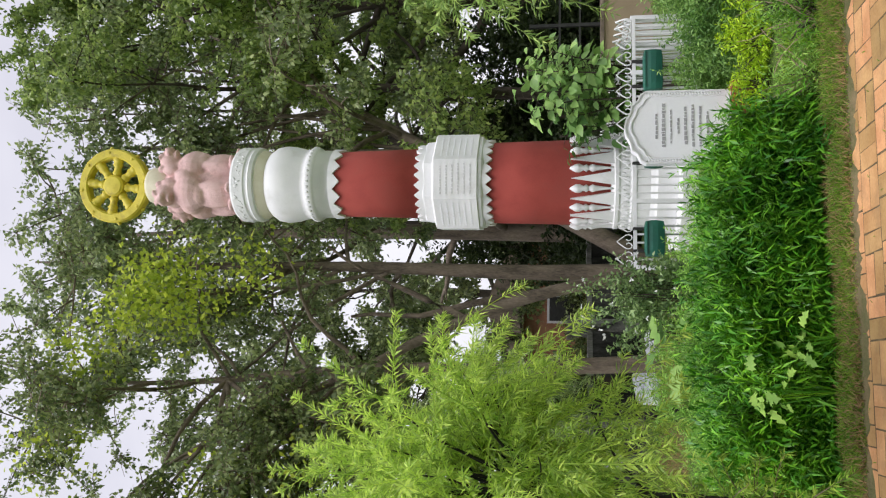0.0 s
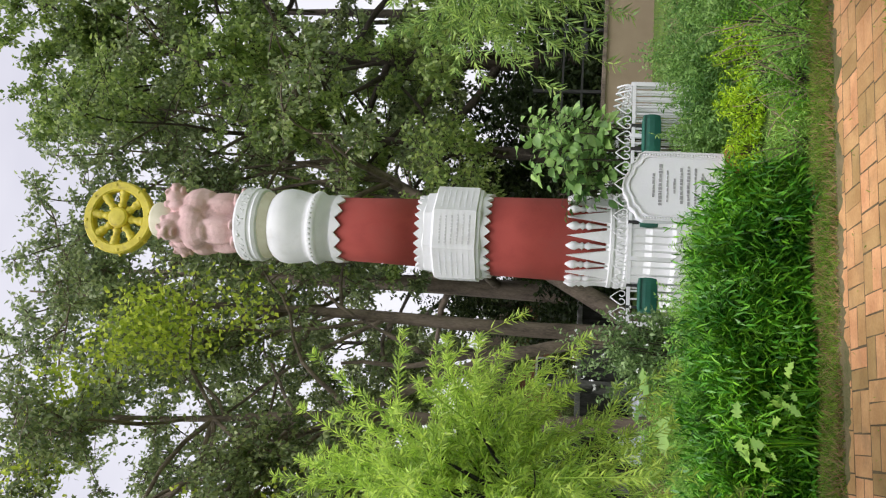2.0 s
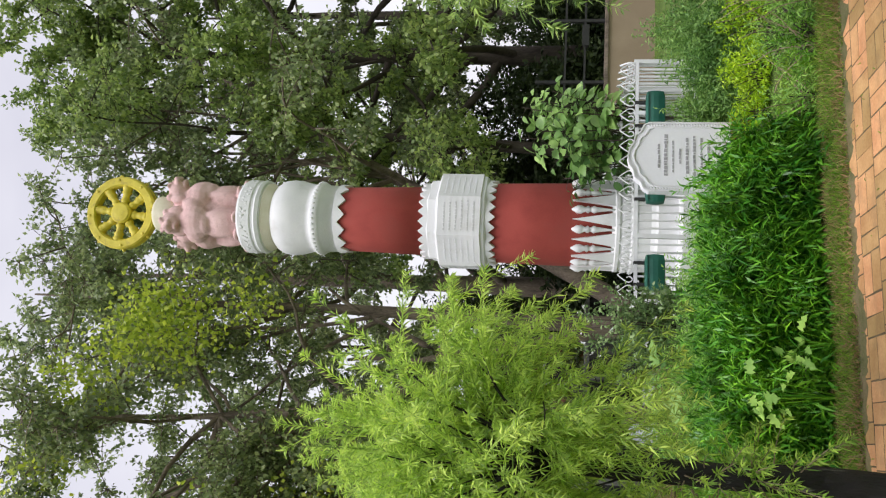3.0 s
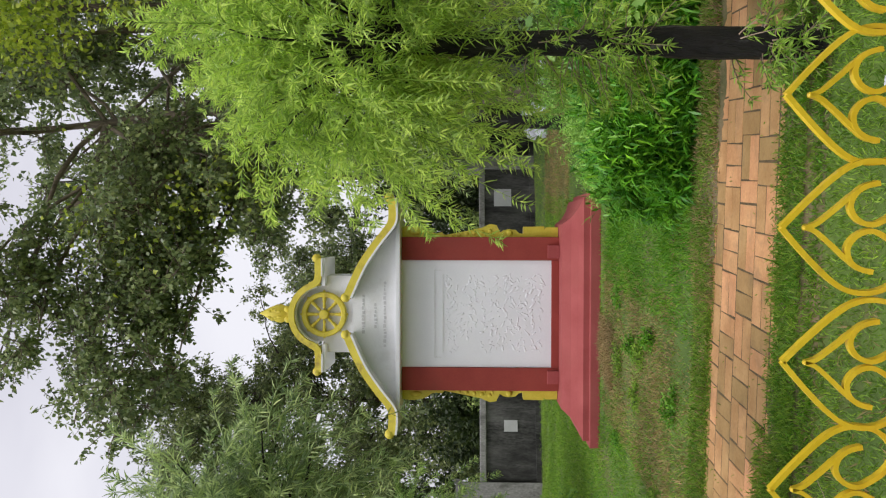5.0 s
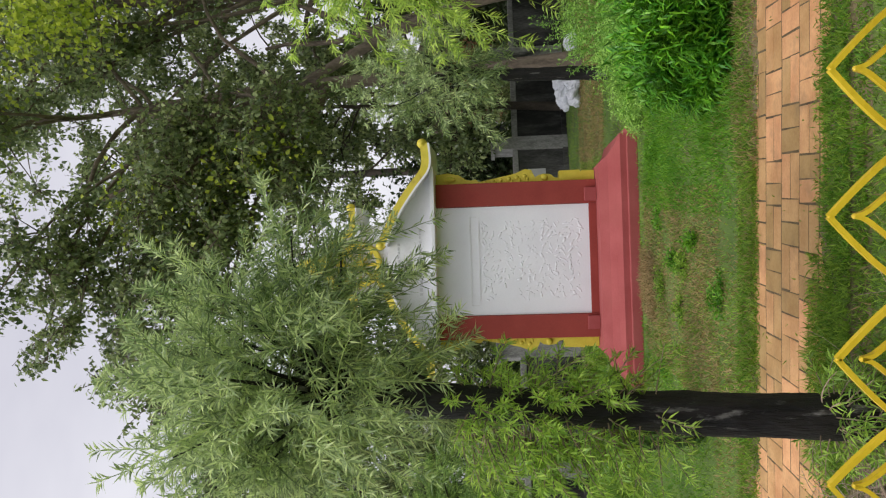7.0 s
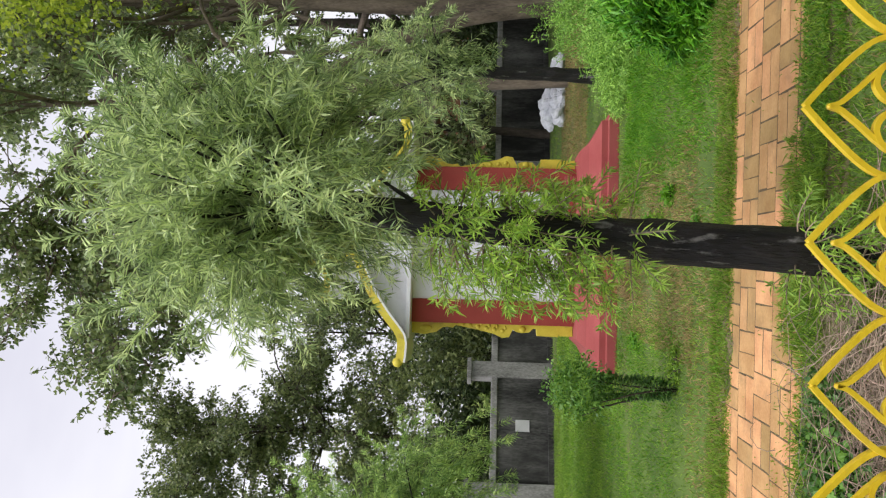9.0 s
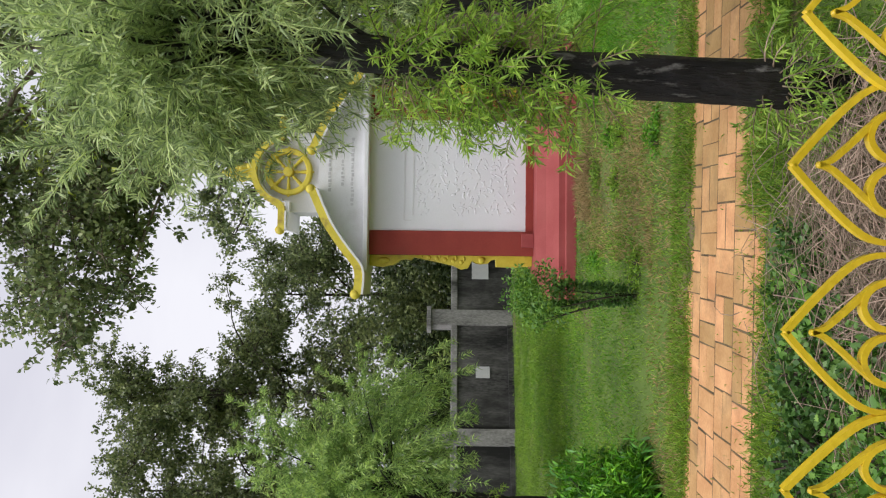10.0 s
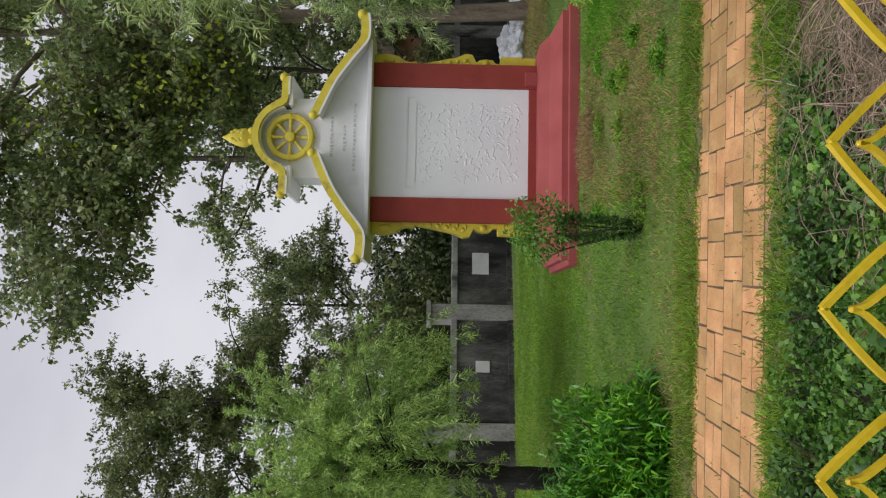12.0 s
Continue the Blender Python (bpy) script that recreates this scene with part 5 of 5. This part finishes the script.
for i, (x, y) in enumerate(((-3.55, 2.95), (-3.75, 2.6), (-3.95, 3.1), (-4.25, 2.8), (-4.05, 2.35), (-3.4, 3.15), (-4.5, 3.2), (-4.8, 2.9), (-5.1, 2.5), (-4.7, 2.45), (-5.0, 3.2), (-4.4, 2.0), (-3.85, 2.05), (-5.4, 2.9), (-3.65, 3.15), (-4.2, 3.15), (-3.3, 3.15))):
    shrub("weed", x, y, (0.27, 0.24, 0.13), 110 + i, M_WEED if i % 2 else M_SMALL, "low leafy weeds between fence and path", "weed", 190, 7, 0.034, 0.019, 0.08, low=0.01, group="weeds by the fence")
for i, (x, y) in enumerate(((2.2, 4.95), (2.6, 5.1), (3.0, 5.0), (2.5, 5.5), (3.2, 5.4))):
    shrub("weed", x, y, (0.3, 0.26, 0.26), 120 + i, M_PALE if i % 2 else M_FERN, "loose tall weeds beside the path", "weed", 110, 7, 0.07, 0.008, 0.16, low=0.01, up=1.2, group="weeds by the path")

for i, (x, y, h) in enumerate(((2.05, 4.85, 0.42), (2.35, 4.75, 0.5), (2.75, 4.8, 0.46), (1.75, 5.0, 0.3), (2.95, 5.6, 0.5))):
    tall = shrub("weed", x, y, (0.24, 0.2, h), 520 + i, M_PALE if i % 2 else M_LIME_GRASS, "straggling green weed with pale dry stems", "weed", 70, 9, 0.06, 0.01, 0.2, low=0.03, up=1.0, group="straggling weeds", stems=4)
    dry = Soup()
    rs = np.random.default_rng(540 + i)
    for k in range(7):
        a, r = rs.uniform(0, 6.28), rs.uniform(0.1, 0.34)
        dry.tube(limb(rs, (0, 0, -0.02), (math.cos(a) * r, math.sin(a) * r, h * rs.uniform(0.6, 1.25)), 0.06, 0.14, 8), np.linspace(0.005, 0.0018, 8), 5)
    tagged(dry.make("dry_stem", M_TWIG, tall, "pale dry stems"), kind="stuff")

rng = np.random.default_rng(401)
for i in range(14):
    shrub("weed", rng.uniform(-5.2, -1.0), rng.uniform(4.75, 7.4), (rng.uniform(0.08, 0.16), rng.uniform(0.08, 0.14), rng.uniform(0.05, 0.12)), 410 + i, M_GRASS if i % 2 else M_LIME_GRASS, "small green weed in the lawn", "weed", 60, 6, 0.04, 0.013, 0.07, low=0.01, group="weeds in the lawn", stems=12)

# understory along and behind the boundary wall
US = "leafy undergrowth behind the mouldy wall, shade in its dark colour"
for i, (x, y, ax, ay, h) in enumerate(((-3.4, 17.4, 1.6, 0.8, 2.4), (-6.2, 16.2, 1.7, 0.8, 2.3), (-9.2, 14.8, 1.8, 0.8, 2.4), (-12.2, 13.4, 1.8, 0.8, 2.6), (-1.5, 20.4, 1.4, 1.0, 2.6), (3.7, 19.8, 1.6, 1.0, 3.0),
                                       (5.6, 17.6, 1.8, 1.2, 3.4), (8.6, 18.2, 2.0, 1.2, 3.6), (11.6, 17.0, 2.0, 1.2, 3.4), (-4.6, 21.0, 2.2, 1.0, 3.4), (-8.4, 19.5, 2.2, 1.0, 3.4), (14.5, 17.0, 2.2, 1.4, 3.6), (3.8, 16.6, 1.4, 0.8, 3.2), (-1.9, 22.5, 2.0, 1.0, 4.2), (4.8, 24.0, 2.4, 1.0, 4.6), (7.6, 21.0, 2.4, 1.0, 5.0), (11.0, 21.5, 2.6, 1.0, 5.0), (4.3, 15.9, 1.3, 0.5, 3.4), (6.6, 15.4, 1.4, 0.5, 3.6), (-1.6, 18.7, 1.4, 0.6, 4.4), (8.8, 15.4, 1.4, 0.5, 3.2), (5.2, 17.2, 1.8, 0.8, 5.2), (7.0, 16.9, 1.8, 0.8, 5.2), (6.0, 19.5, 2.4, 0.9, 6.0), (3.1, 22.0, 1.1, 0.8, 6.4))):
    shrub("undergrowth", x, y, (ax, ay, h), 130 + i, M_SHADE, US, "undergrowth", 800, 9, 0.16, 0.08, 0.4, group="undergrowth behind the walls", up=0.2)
for i, (x, y, ax, ay, h) in enumerate(((-5.4, 18.6, 1.5, 0.8, 3.9), (-3.9, 18.8, 0.9, 0.6, 2.7), (-7.2, 18.6, 2.0, 0.9, 4.0), (-10.2, 17.6, 2.0, 0.9, 4.6), (-13.2, 16.4, 2.0, 0.9, 4.4), (1.0, 26.5, 1.8, 0.8, 1.7), (2.9, 27.5, 1.6, 0.8, 2.4))):
    shrub("thicket", x, y, (ax, ay, h), 180 + i, M_FAR, "green leafy thicket behind the boundary wall", "shrub", 760, 9, 0.13, 0.075, 0.4, group="thickets behind the wall", up=0.2)
for i, (x, y, ax, ay, h) in enumerate(((-5.6, 15.3, 0.5, 0.3, 1.5), (-7.6, 14.6, 0.6, 0.3, 1.5), (-2.2, 16.6, 0.4, 0.3, 1.6))):
    shrub("wall_plant", x, y, (ax, ay, h), 150 + i, M_FIG_OLIVE, "green plant growing just behind the wall", "shrub", 200, 8, 0.12, 0.06, 0.3)

# ---------------------------------------------------------------- far house, sacks and litter
house = thing("house", pose(1.7, 30.0, 0, 0, 0, 8), "far brick and white house half hidden by trees", "house")
part("wall", one_box(-3.5, 3.5, -2.5, 2.5, 0, 3.0), material("far_brick", (0.2, 0.09, 0.05), (0.34, 0.17, 0.1), 3, 0.9, 0.2), house)
part("roof", slab([(-3.8, 3.0), (3.8, 3.0), (0, 4.3)], -2.8, 2.8), M_BARK, house)
for x in (-2.2, 0.0, 2.2):
    wd = part("window", one_box(x - 0.5, x + 0.5, -2.54, -2.505, 1.0, 2.2), M_NOTICE, house)
    part("pane", one_box(x - 0.42, x + 0.42, -2.56, -2.542, 1.08, 2.12), M_IRON, wd)

rng = np.random.default_rng(31)
for k in range(7):
    bm = bmesh.new()
    ball(bm, (0, 0, 0), 0.2, 30, (1.3, 0.9, 0.6))
    for v in bm.verts:
        q = v.co.normalized()
        v.co += q * (noise.noise(v.co * 9 + Vector((k * 3.1, 0, 0))) * 0.09 + abs(noise.noise(v.co * 24 + Vector((0, k * 2.7, 0)))) * 0.05)
        v.co.z = max(v.co.z, -0.09)
    sack = mesh_object("sack", bm, M_BAG)
    sack.matrix_world = pose(-0.35 + 0.2 * (k % 5) + rng.uniform(-0.04, 0.04), 13.4 + 0.06 * k, 0.09 + 0.15 * (k // 5), 0, 0, rng.uniform(0, 180))
    tagged(sack, "crumpled white plastic sack lying on the ground", "sack", group="heap of white sacks")

twigs = Soup()
rng = np.random.default_rng(33)
for k in range(1500):
    c = np.array([rng.normal(-3.12, 0.25), rng.normal(2.58, 0.32), 0.0])
    a = rng.uniform(0, np.pi)
    ln = rng.uniform(0.15, 0.5)
    d = np.array([np.cos(a), np.sin(a), rng.uniform(-0.1, 0.25)]) * ln / 2
    z = abs(rng.normal()) * 0.055 + 0.012
    p = limb(rng, c - d + [0, 0, z], c + d + [0, 0, z], rng.uniform(-0.1, 0.16), 0.2, 6)
    p[:, 2] = np.maximum(p[:, 2], 0.004)
    twigs.tube(p, np.linspace(0.0022, 0.0009, 6), 4)
tagged(twigs.make("twig_heap", M_TWIG), "heap of dry brown twigs behind the yellow fence", "twigs", kind="stuff")
rng = np.random.default_rng(35)
for x, y in ((-0.95, 2.2), (-1.12, 2.35), (-1.3, 2.1), (-0.8, 2.75), (-4.6, 2.5), (-1.75, 2.4)):
    bm = bmesh.new()
    bmesh.ops.create_grid(bm, x_segments=5, y_segments=5, size=0.028)
    for v in bm.verts:
        v.co.z = 0.025 + 0.02 * noise.noise(v.co * 40 + Vector((x * 9, y * 5, 0)))
    geo = bmesh.ops.extrude_face_region(bm, geom=bm.faces[:])
    bmesh.ops.translate(bm, vec=(0, 0, 0.002), verts=[g for g in geo["geom"] if isinstance(g, bmesh.types.BMVert)])
    scrap = mesh_object("paper_scrap", bm, M_BAG)
    scrap.matrix_world = pose(x, y, -0.005, 0, 0, rng.uniform(0, 180))
    tagged(scrap, "crumpled white scrap of litter in the grass", "litter", group="litter")


# ---------------------------------------------------------------- grass
def grass(name, rows, seed, mat, label):
    """Blades over rectangles: x0, x1, y0, y1, how many, height, patchiness."""
    rng = np.random.default_rng(seed)
    blades = Soup()
    for x0, x1, y0, y1, k, h, patch in rows:
        p = np.stack([rng.uniform(x0, x1, k), rng.uniform(y0, y1, k), np.zeros(k)], 1)
        p[:, 2] = np.where((p[:, 1] > 3.3) & (p[:, 1] < 4.68), 0.0235, 0.0)
        wave = np.sin(p[:, 0] * 3.1 + 1.7 * np.sin(p[:, 1] * 2.3)) * np.cos(p[:, 1] * 3.7 + 1.1 * np.sin(p[:, 0] * 1.9))
        wave = 0.6 * wave + 0.5 * np.sin(p[:, 0] * 8.3 + 2.1 * np.sin(p[:, 1] * 3.1)) * np.cos(p[:, 1] * 6.7 + 1.9 * np.sin(p[:, 0] * 4.7))
        keep = rng.uniform(-1, 1, k) < wave + 1.0 - patch
        p, wave = p[keep], wave[keep]
        k = len(p)
        d = np.stack([rng.normal(0, 0.5, k), rng.normal(0, 0.5, k), np.ones(k)], 1)
        blades.leaves(p, d, h * rng.uniform(0.45, 1.2, k) * (1 + 0.35 * wave), rng.uniform(0.003, 0.007, k) * (1 + h * 2), rng, 0.0, 0.3, 0.3)
    return tagged(blades.make(name, mat), label, "grass", kind="stuff")


grass("grass", ((-8.5, 4.5, 4.5, 9.1, 105000, 0.055, 0.35), (-6.5, 3.5, 1.5, 3.5, 110000, 0.048, 0.15), (-10, 8, 8.6, 15.5, 26000, 0.1, 0.3), (-10, -1.5, 8.3, 13.5, 115000, 0.07, 0.15)), 201, M_GRASS, "short uneven green lawn grass")
grass("grass", ((-2.1, -1.0, 4.7, 7.6, 12000, 0.09, 0.2), (-3.4, 1.8, 4.5, 4.72, 5000, 0.07, 0.6), (-2.2, 0.6, 3.2, 3.54, 5000, 0.06, 0.5), (-6.0, -3.2, 5.6, 12.5, 26000, 0.06, 0.3)), 202, M_LIME_GRASS, "lush bright green grass")
grass("edge_grass", ((-8, 3.5, 3.22, 3.55, 44000, 0.06, 0.35), (-3.1, -2.2, 3.3, 3.7, 3500, 0.07, 0.4), (-8, 3.5, 4.41, 4.76, 52000, 0.07, 0.4), (1.2, 4.0, 4.5, 5.6, 9000, 0.1, 0.4)), 204, M_GRASS, "grass straggling over the edges of the brick path")
grass("dry_grass", ((-3.4, -1.9, 5.2, 7.7, 17000, 0.055, 0.55), (-6.0, 1.0, 4.6, 5.3, 9000, 0.06, 0.75), (-1.5, 1.0, 10.5, 13.5, 6000, 0.09, 0.3), (0.0, 4.0, 4.5, 5.2, 2600, 0.07, 0.5), (-5.0, -1.5, 2.0, 3.3, 3500, 0.06, 0.6)), 203, M_STRAW, "straw-coloured dry grass")
grass("joint_grass", ((-8, 3.0, 3.62, 4.48, 500, 0.03, 1.0), (-8, 3.0, 3.48, 3.64, 9000, 0.04, 0.95), (-8, 3.0, 4.38, 4.52, 8000, 0.045, 1.0), (-5.5, -2.5, 3.6, 3.8, 350, 0.035, 0.9), (-8, 3.5, 4.36, 4.5, 15000, 0.032, 0.35)), 205, M_GRASS, "tufts of grass growing in the joints of the path")
grass("dry_grass", ((-1.8, 2.6, 4.36, 4.82, 11000, 0.08, 0.45), (-8, -1.8, 4.42, 4.8, 7000, 0.07, 0.6), (-1.8, 1.0, 10.4, 13.6, 12000, 0.08, 0.2), (-3.1, -2.5, 7.2, 7.9, 3000, 0.11, 0.2)), 206, M_STRAW, "brown dry grass along the path and plinth")

# ---------------------------------------------------------------- bricks of the path, in basket weave
def brick_mesh(length, width, seed):
    """One brick with a softened top edge and slightly knocked corners."""
    rng = np.random.default_rng(seed)
    bm = bmesh.new()
    box(bm, -length / 2, length / 2, -width / 2, width / 2, -0.03, 0.0)
    top = [e for e in bm.edges if all(v.co.z > -0.001 for v in e.verts)]
    bmesh.ops.bevel(bm, geom=top, offset=0.0032, segments=1, affect="EDGES")
    for v in bm.verts:
        v.co.x += rng.normal() * 0.0011
        v.co.y += rng.normal() * 0.0011
    me = bpy.data.meshes.new("brick")
    bmesh.ops.recalc_face_normals(bm, faces=bm.faces)
    bm.to_mesh(me)
    bm.free()
    me.materials.append(M_BRICK)
    return me


along = [brick_mesh(0.2068, 0.1046, 700 + k) for k in range(6)]
across = [brick_mesh(0.214, 0.1018, 720 + k) for k in range(6)]
rng = np.random.default_rng(77)
more_v, more_f, more_n = [], [], 0
for col in range(-58, 28):
    for row in range(4):
        for half in (-1, 1):
            cx, cy = 0.02 + col * 0.212, 3.715 + row * 0.219
            flip = (col + row) % 2 == 0
            bme = (along if flip else across)[rng.integers(6)]
            if flip:
                x, y, rz = cx, cy + half * 0.0545, 0
            else:
                x, y, rz = cx + half * 0.053, cy, 90
            x += rng.uniform(-0.0022, 0.0022) + 0.02 * math.sin(row * 2.1)
            y += rng.uniform(-0.002, 0.002) + 0.012 * math.sin(x * 1.7)
            m = pose(x, y, 0.0252 + rng.uniform(-0.0009, 0.0009), rng.uniform(-0.35, 0.35), rng.uniform(-0.25, 0.25), rz + rng.uniform(-1.3, 1.3))
            if -5.8 < cx < 1.2:
                b = new("brick", bme)
                b.parent = path
                b.matrix_world = m
            else:
                rot = np.array(m.to_3x3())
                more_v.append(np.array([v.co[:] for v in bme.vertices]) @ rot.T + np.array(m.translation))
                more_f += [tuple(i + more_n for i in p.vertices) for p in bme.polygons]
                more_n += len(bme.vertices)
# a single course of bricks laid along the near edge, half sunk in the turf
for col in range(-58, 28):
    x = 0.1 + col * 0.212
    bme = along[rng.integers(6)]
    m = pose(x + rng.uniform(-0.004, 0.004), 3.548 + rng.uniform(-0.006, 0.006) + 0.012 * math.sin(x * 1.7), 0.0246 + rng.uniform(-0.001, 0.0006), rng.uniform(-0.6, 0.6), rng.uniform(-0.4, 0.4), rng.uniform(-2.2, 2.2))
    if -5.2 < x < 1.2:
        b = new("brick", bme)
        b.parent = path
        b.matrix_world = m
    else:
        more_v.append(np.array([v.co[:] for v in bme.vertices]) @ np.array(m.to_3x3()).T + np.array(m.translation))
        more_f += [tuple(i + more_n for i in p.vertices) for p in bme.polygons]
        more_n += len(bme.vertices)
me = bpy.data.meshes.new("more_bricks")
me.from_pydata(np.concatenate(more_v).tolist(), [], more_f)
me.materials.append(M_BRICK)
rest = new("more_bricks", me)
rest.parent = path
tagged(rest, kind="stuff")
